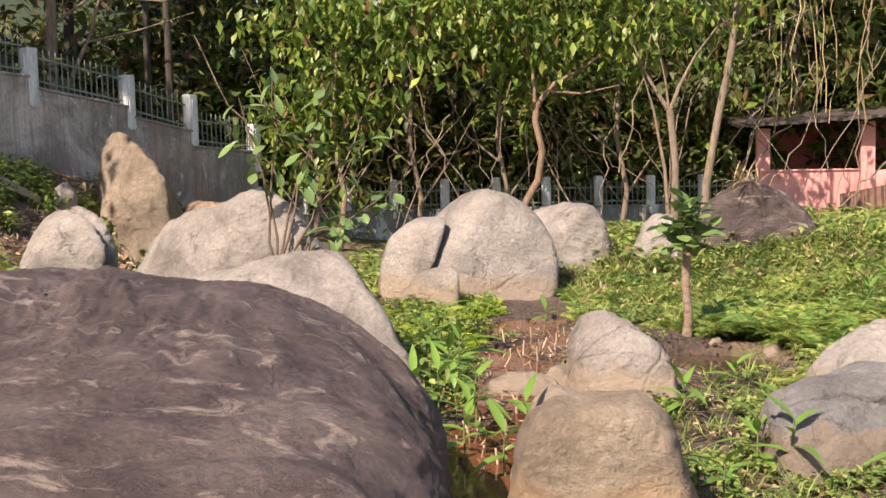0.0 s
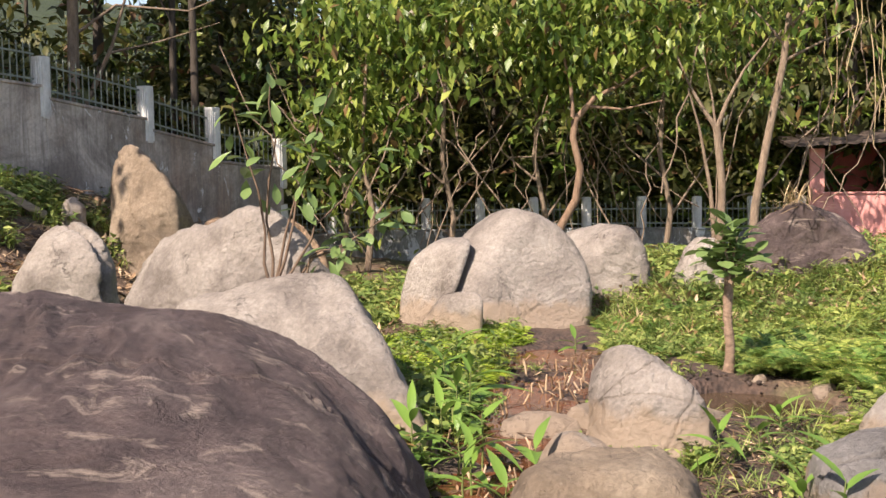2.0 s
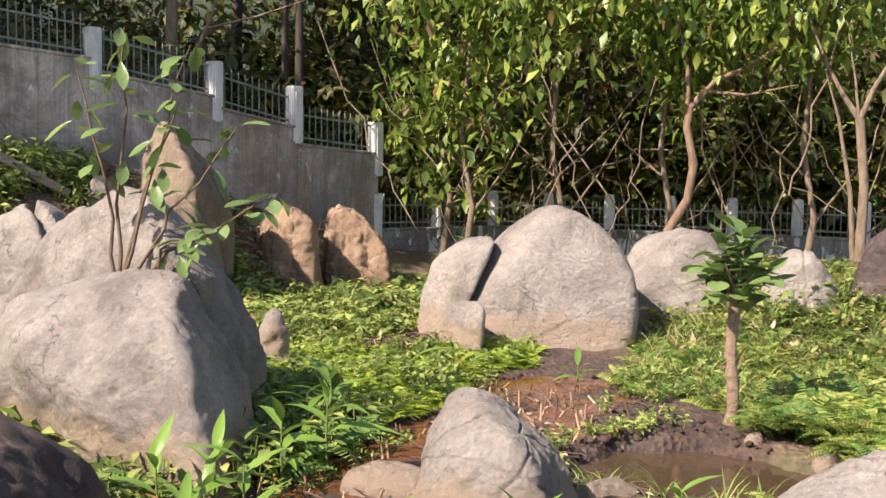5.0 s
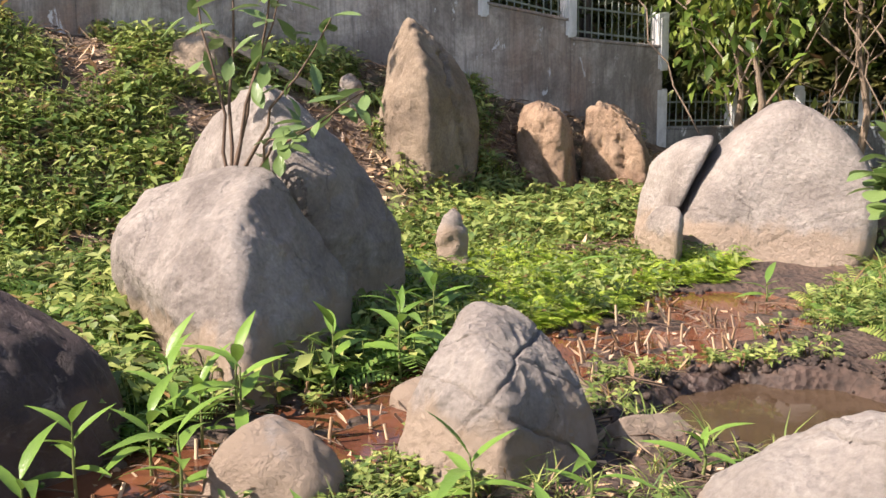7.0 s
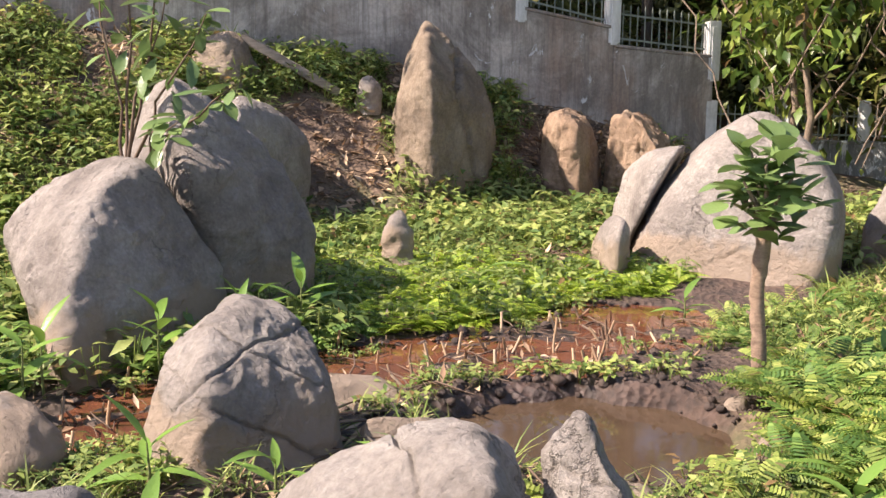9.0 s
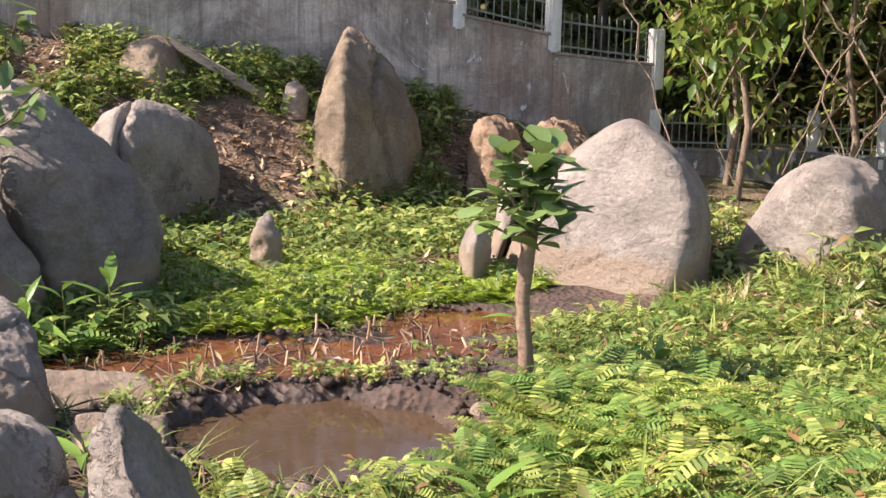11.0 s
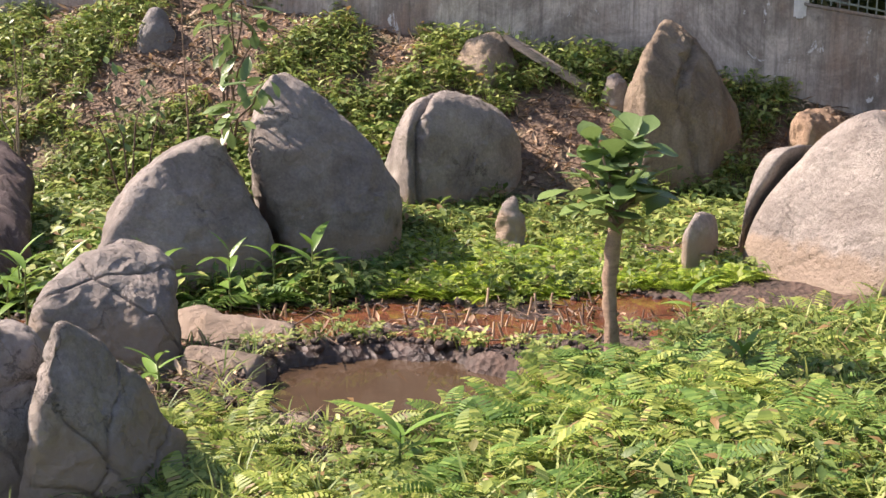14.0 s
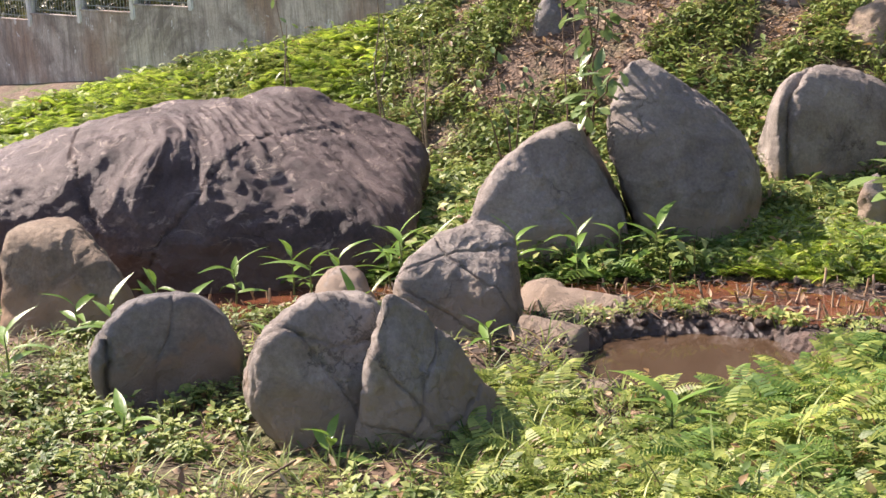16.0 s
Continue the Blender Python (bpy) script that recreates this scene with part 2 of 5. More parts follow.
def ground_material():
    m, t, p = material("damp_soil")
    co = place(t)
    soil = ramp(t, noisy(t, co, 3.2, 9, 0.7), ((0.3, (0.065, 0.043, 0.03)), (0.55, (0.165, 0.112, 0.075)), (0.75, (0.30, 0.21, 0.145))))
    moss = ramp(t, noisy(t, co, 1.1, 6, 0.6, 0.5), ((0.48, (0, 0, 0)), (0.62, (0.65, 0.65, 0.65))))
    col = mix(t, moss, soil, (0.085, 0.115, 0.03))
    grit = node(t, "ShaderNodeTexVoronoi", Scale=24.0)
    t.links.new(co, grit.inputs["Vector"])
    col = mix(t, 0.5, col, ramp(t, grit.outputs["Color"], ((0.2, (0.28, 0.27, 0.26)), (0.8, (0.75, 0.72, 0.68)))), "OVERLAY")
    d = t.nodes.new("ShaderNodeVectorMath")
    d.operation = "DISTANCE"
    mp = place(t, (1, 0.42, 1))
    t.links.new(mp, d.inputs[0])
    d.inputs[1].default_value = (0.85, 8.7 * 0.42, 0)
    s = t.nodes.new("ShaderNodeMath")
    s.operation = "MULTIPLY_ADD"
    t.links.new(noisy(t, co, 2.5, 5), s.inputs[0])
    s.inputs[1].default_value = 0.8
    half_s = t.nodes.new("ShaderNodeMath")
    half_s.operation = "MULTIPLY"
    half_s.inputs[1].default_value = 0.5
    t.links.new(s.outputs[0], half_s.inputs[0])
    t.links.new(d.outputs["Value"], s.inputs[2])
    col = mix(t, ramp(t, half_s.outputs[0], ((0.80, (0.94, 0.94, 0.94)), (1.02, (0, 0, 0)))), col, mix(t, ramp(t, noisy(t, co, 9, 8, 0.7), ((0.35, (0, 0, 0)), (0.68, (1, 1, 1)))), (0.03, 0.021, 0.017), (0.12, 0.075, 0.055)))
    far = t.nodes.new("ShaderNodeVectorMath")
    far.operation = "LENGTH"
    t.links.new(co, far.inputs[0])
    green = ramp(t, noisy(t, co, 0.9, 9, 0.75), ((0.35, (0.012, 0.02, 0.006)), (0.6, (0.04, 0.06, 0.016)), (0.8, (0.09, 0.11, 0.03))))
    sc = t.nodes.new("ShaderNodeMath")
    sc.operation = "DIVIDE"
    t.links.new(far.outputs["Value"], sc.inputs[0])
    sc.inputs[1].default_value = 60
    col = mix(t, ramp(t, sc.outputs[0], ((0.34, (0, 0, 0)), (0.42, (1, 1, 1)))), col, green)
    t.links.new(col, p.inputs["Base Color"])
    wet = ramp(t, half_s.outputs[0], ((0.5, (0.4, 0.4, 0.4)), (0.75, (0.92, 0.92, 0.92))))
    t.links.new(wet, p.inputs["Roughness"])
    bump(t, p, mix(t, 0.5, noisy(t, co, 9, 10, 0.75), grit.outputs["Distance"]), 0.9, 0.05)
    return m


GROUND = ground_material()


def water_material(name, tint, scum):
    m, t, p = material(name)
    co = place(t)
    col = ramp(t, noisy(t, co, 2.4, 7, 0.65, 1.0), ((0.35, tint), (0.7, scum)))
    t.links.new(col, p.inputs["Base Color"])
    p.inputs["Roughness"].default_value = 0.06
    p.inputs["IOR"].default_value = 1.33
    bump(t, p, noisy(t, co, 5, 3), 0.04, 0.02)
    return m


WATER = water_material("muddy_pond_water", (0.060, 0.038, 0.023), (0.085, 0.056, 0.034))
RUST_WATER = water_material("rust_red_water", (0.085, 0.032, 0.018), (0.19, 0.072, 0.036))


# ---- mesh helpers ----
def link_mesh(name, verts, faces, mat, parent=None, label="", smooth=False):
    me = bpy.data.meshes.new(name)
    v = np.asarray(verts, np.float32)
    f = np.asarray(faces, np.int32)
    me.vertices.add(len(v))
    me.vertices.foreach_set("co", v.ravel())
    k = f.shape[1]
    me.loops.add(f.size)
    me.loops.foreach_set("vertex_index", f.ravel())
    me.polygons.add(len(f))
    me.polygons.foreach_set("loop_start", np.arange(0, f.size, k, dtype=np.int32))
    if smooth:
        me.polygons.foreach_set("use_smooth", np.ones(len(f), bool))
    me.materials.append(mat)
    me.update(calc_edges=True)
    me.validate()
    ob = new(name, me)
    if parent:
        ob.parent = parent
    if label:
        ob["label"] = label
    return ob


def part(name, bm, mat, parent=None, label="", smooth=False):
    me = bpy.data.meshes.new(name)
    if smooth:
        for f in bm.faces:
            f.smooth = True
    bm.to_mesh(me)
    bm.free()
    me.materials.append(mat)
    ob = new(name, me)
    if parent:
        ob.parent = parent
    if label:
        ob["label"] = label
    return ob


def shared(name, data, parent, m, label=""):
    ob = new(name, data)
    ob.parent = parent
    ob.matrix_basis = m
    if label:
        ob["label"] = label
    return ob


def box(bm, sx, sy, sz, m, bevel=0.0):
    r = bmesh.ops.create_cube(bm, size=1, matrix=m @ Matrix.Diagonal((sx, sy, sz, 1)))
    if bevel:
        es = list({e for v in r["verts"] for e in v.link_edges})
        bmesh.ops.bevel(bm, geom=es, offset=bevel, segments=2, affect="EDGES")


def tube_arrays(points, radii, sides=7):
    """Vertices and quads of a bent, tapered round bar through points."""
    pts = [Vector(p) for p in points]
    V, Fs = [], []
    for i, p in enumerate(pts):
        d = (pts[min(i + 1, len(pts) - 1)] - pts[max(i - 1, 0)]).normalized()
        a = d.orthogonal().normalized() if abs(d.z) < 0.95 else Vector((1, 0, 0)).cross(d).normalized()
        if i and (a.dot(last) < 0.6):
            a = (last - d * last.dot(d)).normalized()
        last = a
        b = d.cross(a)
        for k in range(sides):
            w = 2 * math.pi * k / sides
            V.append(p + (a * math.cos(w) + b * math.sin(w)) * radii[i])
        if i:
            o = (i - 1) * sides
            for k in range(sides):
                Fs.append((o + k, o + (k + 1) % sides, o + sides + (k + 1) % sides, o + sides + k))
    return np.array([tuple(v) for v in V]), np.array(Fs)


def joined(chunks):
    V, Fs, n = [], [], 0
    for v, f in chunks:
        V.append(v)
        Fs.append(np.asarray(f) + n)
        n += len(v)
    return np.concatenate(V), np.concatenate(Fs)


def bent(p, q, sag, rng, n=6, wob=0.05):
    p, q = Vector(p), Vector(q)
    out = []
    for i in range(n + 1):
        k = i / n
        w = p.lerp(q, k) + Vector((rng.uniform(-1, 1), rng.uniform(-1, 1), rng.uniform(-1, 1))) * wob * math.sin(math.pi * k)
        w.z += sag * math.sin(math.pi * k)
        out.append(w)
    return out


def blade(length, width, droop, rows=4, fold=0.15, tip=0.0):
    """A leaf along +x from its base, as a strip two quads wide."""
    V, Fs = [], []
    for i in range(rows + 1):
        k = i / rows
        w = width * 0.5 * (math.sin(math.pi * min(1, k ** 0.75 * 0.96 + 0.04)) + tip * 0.02)
        x, z = length * k * (1 - 0.12 * droop * k), -droop * length * k * k
        V += [(x, -w, z + fold * w), (x, 0, z), (x, w, z + fold * w)]
    for i in range(rows):
        o = 3 * i
        Fs += [(o, o + 3, o + 4, o + 1), (o + 1, o + 4, o + 5, o + 2)]
    return np.array(V), np.array(Fs)


def moved(arrays, m):
    v, f = arrays
    a = np.array(m)
    return v @ a[:3, :3].T + a[:3, 3], f


def scattered(name, protos, places, mat, label, category):
    """Many small pieces joined in one mesh of kind stuff. places: (proto index, Matrix)."""
    if not places:
        return None
    V, Fs, n = [], [], 0
    for i, p in enumerate(protos):
        ms = np.array([np.array(m) for j, m in places if j == i])
        if not len(ms):
            continue
        v, f = p
        w = np.einsum("nij,vj->nvi", ms[:, :3, :3], v) + ms[:, None, :3, 3]
        V.append(w.reshape(-1, 3))
        Fs.append((f[None] + (np.arange(len(ms)) * len(v))[:, None, None] + n).reshape(-1, 4))
        n += len(ms) * len(v)
    return tagged(link_mesh(name, np.concatenate(V), np.concatenate(Fs), mat), label, category, kind="stuff")


def turned(x, y, z, s, rz, tilt=0.0, lean=0.0):
    return Matrix.Translation((x, y, z)) @ Euler((tilt, lean, rz)).to_matrix().to_4x4() @ Matrix.Scale(s, 4)


# ---- ground ----
W0, WD, WN = Vector((-4.77, 13.72)), Vector((0.543, 0.840)), Vector((0.840, -0.543))
ALONG = (-40, -20, -14, -9, -6, -3, 0, 2, 4, 8, 20, 60)
BASE_Z = (1.0, 0.9, 1.05, 1.75, 2.3, 1.75, 1.42, 0.95, 0.35, 0.0, 0.0, 0.0)


def smooth_step(a, b, x):
    k = min(1, max(0, (x - a) / (b - a)))
    return k * k * (3 - 2 * k)


def brook_distance(x, y):
    best = 9
    for (ax, ay), (bx, by) in zip(BROOK, BROOK[1:]):
        dx, dy = bx - ax, by - ay
        k = min(1, max(0, ((x - ax) * dx + (y - ay) * dy) / (dx * dx + dy * dy)))
        best = min(best, math.hypot(x - ax - k * dx, y - ay - k * dy))
    return best


def pond_distance(x, y):
    return math.hypot((x - POND[0]) / POND[2], (y - POND[1]) / POND[3])


def ground_z(x, y):
    px, py = x - W0.x, y - W0.y
    u, s = px * WN.x + py * WN.y, px * WD.x + py * WD.y
    zb = float(np.interp(s, ALONG, BASE_Z))
    if u > 0:
        foot = float(np.interp(s, (-2, 0, 2, 4), (3.4, 2.7, 1.5, 1.3)))
        z = zb * (0.5 * (1 - min(1, u / foot)) + 0.5 * (1 - smooth_step(0, foot, u)))
    else:
        z = zb + min(14, 0.22 * -u)
    z += 0.16 * smooth_step(2.7, 4.2, x) * smooth_step(7.6, 8.8, y) * (1 - smooth_step(15, 18, y))
    z += 0.28 * smooth_step(11.6, 13.2, y) * smooth_step(0.7, 2.2, x) * (1 - smooth_step(15.5, 18, y))
    z += 16 * smooth_step(30, 70, y) * smooth_step(-4, 4, u) + 1.6 * smooth_step(20, 34, y) * smooth_step(-4, 4, u)
    near = abs(x) < 14 and -4 < y < 24
    if near:
        z += 0.07 * noise.noise((x * 0.9, y * 0.9, 3)) + 0.035 * noise.noise((x * 3.1, y * 3.1, 7)) + 0.014 * noise.noise((x * 9, y * 9, 1))
        b = brook_distance(x, y)
        k = 1 - smooth_step(0.32, 0.85, b)
        z = z * (1 - k) + k * (-0.042 + 0.06 * noise.noise((x * 2.3, y * 2.3, 11)) + 0.03 * noise.noise((x * 7, y * 7, 5)))
        d = pond_distance(x, y)
        d += 0.16 * noise.noise((x * 4, y * 4, 20))
        z -= 0.27 * (1 - smooth_step(0.85, 1.15, d))
        z += (0.034 * abs(noise.noise((x * 6.5, y * 6.5, 31))) + 0.03 * noise.noise((x * 8.3, y * 8.3, 33))) * smooth_step(0.8, 1.05, d) * (1 - smooth_step(1.7, 2.4, d))
        z += 0.025 * smooth_step(0.95, 1.2, d) * (1 - smooth_step(1.3, 1.9, d))
    return z


def axis_steps(lo, hi, fine):
    inner = list(np.arange(lo, hi, fine))
    out, g = [], fine
    a = hi
    while a < 400:
        out.append(a)
        g *= 1.22
        a += g
    low, g, a = [], fine, lo
    while a > -400:
        g *= 1.22
        a -= g
        low.append(a)
    return np.array(low[::-1] + inner + out)


gx, gy = axis_steps(-6.0, 5.5, 0.055), axis_steps(4.6, 14.0, 0.055)
gv = [(x, y, ground_z(x, y)) for y in gy for x in gx]
nx = len(gx)
ii = np.arange(nx - 1)[None, :] + (np.arange(len(gy) - 1) * nx)[:, None]
gf = np.stack([ii, ii + 1, ii + nx + 1, ii + nx], -1).reshape(-1, 4)
tagged(link_mesh("ground", gv, gf, GROUND, smooth=True), "damp brown soil with moss and a sloping bank", "ground", kind="structure")


def water_sheet(name, inside, z, step, x0, x1, y0, y1, mat, label):
    ids, V, Fs = {}, [], []
    for i in range(int((x1 - x0) / step)):
        for j in range(int((y1 - y0) / step)):
            x, y = x0 + i * step, y0 + j * step
            if inside(x + step / 2, y + step / 2):
                q = []
                for a, b in ((0, 0), (1, 0), (1, 1), (0, 1)):
                    k = (i + a, j + b)
                    if k not in ids:
                        ids[k] = len(V)
                        V.append((x0 + k[0] * step, y0 + k[1] * step, z))
                    q.append(ids[k])
                Fs.append(q)
    tagged(link_mesh(name, V, Fs, mat), label, "water", kind="structure")


water_sheet("pond_water", lambda x, y: pond_distance(x, y) < 1.25, -0.06, 0.05, 0.8, 3.0, 7.7, 9.7, WATER, "still muddy brown pond water in a dug hole")
water_sheet("water", lambda x, y: brook_distance(x, y) < 0.7 and pond_distance(x, y) > 1.45, -0.03, 0.06, -1.0, 2.0, 4.8, 11.4, RUST_WATER, "shallow rust-red puddle water on mud")


def clod(seed):
    """A broken lump of mud as a small uneven ball of quads."""
    V, Fs = [], []
    for j in range(5):
        for i in range(7):
            a, b = 2 * math.pi * i / 7, math.pi * (j + 0.15) / 4.3
            r = 1 + 0.45 * noise.noise((math.cos(a) * 1.7 + seed, math.sin(a) * 1.7, b * 1.3))
            V.append((r * math.sin(b) * math.cos(a), r * math.sin(b) * math.sin(a), 0.7 * r * math.cos(b)))
    for j in range(4):
        for i in range(7):
            o, q = 7 * j + i, 7 * j + (i + 1) % 7
            Fs.append((o, o + 7, q + 7, q))
    return np.array(V), np.array(Fs)


CLODS = [clod(3.7 * i) for i in range(5)]
MUD = plain_material("dark_wet_mud", (0.025, 0.017, 0.013), (0.10, 0.066, 0.048), 12, 0.7, (1, 1, 1), 0.8, 0.02)
cr = random.Random(77)
clods = []
for _ in range(5200):
    x, y = cr.uniform(-0.7, 3.0), cr.uniform(6.4, 11.0)
    d, b = pond_distance(x, y), brook_distance(x, y)
    rim, bed = 0.98 < d < 1.9 and cr.random() < 1.5 - 0.65 * d, 0.3 < b < 0.8 and d > 1.0 and cr.random() < 0.35
    if (rim or bed) and not (x > 2.3 and y > 8.9):
        r = cr.choice((0.010, 0.014, 0.02, 0.03)) * cr.uniform(0.7, 1.3)
        clods.append((cr.randrange(5), turned(x, y, ground_z(x, y) + r * 0.3, r, cr.uniform(0, 6.28), cr.uniform(-0.5, 0.5), cr.uniform(-0.5, 0.5))))
scattered("mud_clods", CLODS, clods, MUD, "dark crumbled mud clods round pond and puddle", "mud")


# ---- rocks ----
def rock(name, cx, cy, zb, zt, a, b, turn, ox, oy, mat, label, power=2.2, plan=2.2, lump=0.06, fine=0.012, seed=0, cracks=(), nu=110, nv=56, group="", cut=None, sink=0.25, slope=0.0, strata=0.0):
    """A boulder: a dome of height zt - zb over a rounded plan, with an apex shifted by (ox, oy), lumps, ledges and cracks.
    cracks: (angle of the crack plane, offset across, tilt, width, depth)."""
    V = []
    h0 = zt - zb
    off = Vector((seed * 7.3 + 1.1, seed * 3.7, seed * 5.9))
    ct, st = math.cos(turn), math.sin(turn)
    size = (a + b + h0) / 3
    for j in range(nv + 1):
        k = j / nv
        if k < 0.12:
            h, r = -sink * (1 - k / 0.12), 1.0 - 0.10 * (1 - k / 0.12)
        else:
            q = (k - 0.12) / 0.88
            h = math.sin(q * math.pi / 2) ** 1.0
            r = max(0.0, 1 - h ** power) ** 0.5
        for i in range(nu):
            w = 2 * math.pi * i / nu
            c, s = math.cos(w), math.sin(w)
            f = (abs(c) ** plan + abs(s) ** plan) ** (-1 / plan)
            lift = max(0, h) ** 1.5
            lx, ly = a * r * f * c + ox * lift, b * r * f * s + oy * lift
            p = Vector((lx, ly, h * h0 * (1 + slope * lx / a)))
            n = Vector((c * r / max(a, 0.1), s * r / max(b, 0.1), (0.25 + max(0, h)) / max(h0, 0.1))).normalized()
            e = p + off
            d = lump * size * 2.2 * noise.noise(e * (1.1 / size)) + lump * size * 1.1 * noise.noise(e * (2.6 / size) + Vector((9, 2, 4)))
            ridge = 1 - abs(noise.noise(e * (1.9 / size) + Vector((3, 8, 1)))) * 2
            d += lump * size * 0.35 * max(0, ridge) ** 3
            d += fine * (noise.noise(e * 9) + 0.6 * noise.noise(e * 23) + 0.3 * noise.noise(e * 51))
            rg = 1 - abs(noise.noise(e * 4.5 + Vector((2, 7, 5)))) * 2.4
            d += fine * 1.3 * max(0, rg) - fine * 0.8 * max(0, -rg)
            if strata:
                wv = noise.noise(e * 0.9) * 0.7
                q = Vector(((e.x + e.y) * 0.55, (e.y - e.x) * 2.3 + wv * 2, e.z * 1.5 + wv))
                d += strata * (1.8 * abs(noise.noise(q)) ** 0.8 + 0.7 * abs(noise.noise(q * 2.1 + Vector((4, 1, 2)))) + 0.25 * noise.noise(q * 5))
            for ang, o, tilt, wid, dep in cracks:
                dist = lx * math.cos(ang) + ly * math.sin(ang) + tilt * p.z - o + 0.07 * noise.noise(e * 1.6) + 0.03 * noise.noise(e * 5) + 0.012 * noise.noise(e * 16)
                d -= dep * max(0, 1 - abs(dist) / wid) ** 0.6
            p += n * d
            if cut:
                for cn, co in cut:
                    g = p.dot(Vector(cn)) - co
                    if g > 0:
                        p -= Vector(cn) * g * 0.93
            V.append((cx + ct * p.x - st * p.y, cy + st * p.x + ct * p.y, zb + p.z))
    Fs = []
    for j in range(nv):
        for i in range(nu):
            o, o2 = j * nu + i, j * nu + (i + 1) % nu
            Fs.append((o, o2, o2 + nu, o + nu))
    ob = link_mesh(name, V, Fs, mat, smooth=True)
    return tagged(ob, label, "boulder" if h0 > 0.35 else "stone", group)


def boulder(centre, round_, facets, mat, label, lump=0.03, fine=0.01, seed=0, cracks=(), nu=130, nv=80, strata=0.0, pits=0.0, grain=(1, 1, 1)):
    """A convex boulder worn round from its broad faces. facets: (compass angle, rise in degrees, distance of the face from the centre).
    cracks: (angle of the crack plane, offset across, tilt, width, depth)."""
    az, el, dist = np.radians([f[0] for f in facets]), np.radians([f[1] for f in facets]), np.array([f[2] for f in facets])
    n = np.stack([np.cos(el) * np.cos(az), np.cos(el) * np.sin(az), np.sin(el)], -1)
    th, ph = np.meshgrid(np.linspace(0, 2 * np.pi, nu, endpoint=False), np.linspace(np.pi * 0.985, np.pi * 0.004, nv + 1))
    d = np.stack([np.sin(ph) * np.cos(th), np.sin(ph) * np.sin(th), np.cos(ph)], -1).reshape(-1, 3)
    q = np.maximum(0, d @ (n / dist[:, None]).T) ** round_
    base = d * (q.sum(1) ** (-1 / round_))[:, None]
    out = q @ (n / dist[:, None])
    out /= np.linalg.norm(out, axis=1)[:, None]
    size = float(np.ptp(base, axis=0).mean()) / 2
    off = Vector((seed * 7.3 + 1.1, seed * 3.7, seed * 5.9))
    gr = Vector(grain)
    V = []
    for b, o in zip(base, out):
        p, nn = Vector(b), Vector(o)
        e = p + off
        es = Vector((e.x * gr.x, e.y * gr.y, e.z * gr.z))
        k = lump * size * (1.5 * noise.noise(e * (1.6 / size)) + 0.8 * noise.noise(es * (3.4 / size) + Vector((9, 2, 4))))
        rg = 1 - abs(noise.noise(es * (2.4 / size) + Vector((3, 8, 1)))) * 2.2
        k += lump * size * 0.5 * max(0, rg) ** 2
        k += fine * (noise.noise(es * 9) + 0.6 * noise.noise(e * 23) + 0.35 * noise.noise(e * 51))
        chip = noise.noise(es * 5.5 + Vector((2, 7, 5)))
        k -= fine * 1.6 * max(0, chip - 0.18) ** 0.5
        if pits:
            k -= pits * max(0, noise.noise(e * 14 + Vector((6, 1, 3))) - 0.1) * (0.5 + noise.noise(e * 2.2))
        if strata:
            wv = noise.noise(e * 0.9) * 0.7
            g = Vector(((e.x + e.y) * 0.45, (e.y - e.x) * 2.0 + wv * 2, e.z * 2.2 + wv))
            k += strata * (0.9 * noise.noise(g) + 0.9 * (0.5 - abs(noise.noise(g * 1.7 + Vector((4, 1, 2))))) + 0.5 * (0.35 - abs(noise.noise(g * 3.3 + Vector((1, 5, 2))))) + 0.25 * noise.noise(g * 7))
        for ang, o2, tilt, wid, dep in cracks:
            far = p.x * math.cos(ang) + p.y * math.sin(ang) + tilt * p.z - o2 + 0.09 * noise.noise(e * 1.9) + 0.04 * noise.noise(e * 6) + 0.015 * noise.noise(e * 17)
            k -= dep * max(0, 1 - abs(far) / wid) ** 0.6
        V.append(Vector(centre) + p + nn * k)
    Fs = []
    for j in range(nv):
        for i in range(nu):
            a, c = j * nu + i, j * nu + (i + 1) % nu
            Fs.append((a, c, c + nu, a + nu))
    return tagged(link_mesh("boulder", V, Fs, mat, smooth=True), label, "boulder")


boulder((-1.7, 4.95, 0.43), 12,
        ((-109, 83, 0.67), (44, 75, 0.82), (-82, 71, 0.79), (103, 84, 1.95), (30, 65, 1.18), (78, 65, 0.87), (20, 57, 1.55), (109, 73, 2.58), (18, 46, 1.32),
         (71, 54, 3.01), (11, 36, 1.78), (63, 45, 3.43), (5, 16, 2.16), (20, 32, 3.78), (0, -1, 1.7), (100, 48, 3.95), (62, 31, 2.42), (52, 31, 3.77),
         (91, -19, 2.06), (95, 12, 3.45), (55, 11, 3.51), (43, 4, 2.6), (0, 0, 2), (180, 0, 2), (90, 0, 2.35), (-90, 0, 2.35), (0, -90, 0.7), (-12, 48, 1.3), (20, 40, 1.42)),
        ROCK_DARK, "huge dark brown weathered boulder with pale worn patches", 0.02, 0.008, 1, ((1.75, -0.35, 0.3, 0.010, 0.03), (1.3, 0.9, -0.4, 0.012, 0.03)), 480, 250, strata=0.055)
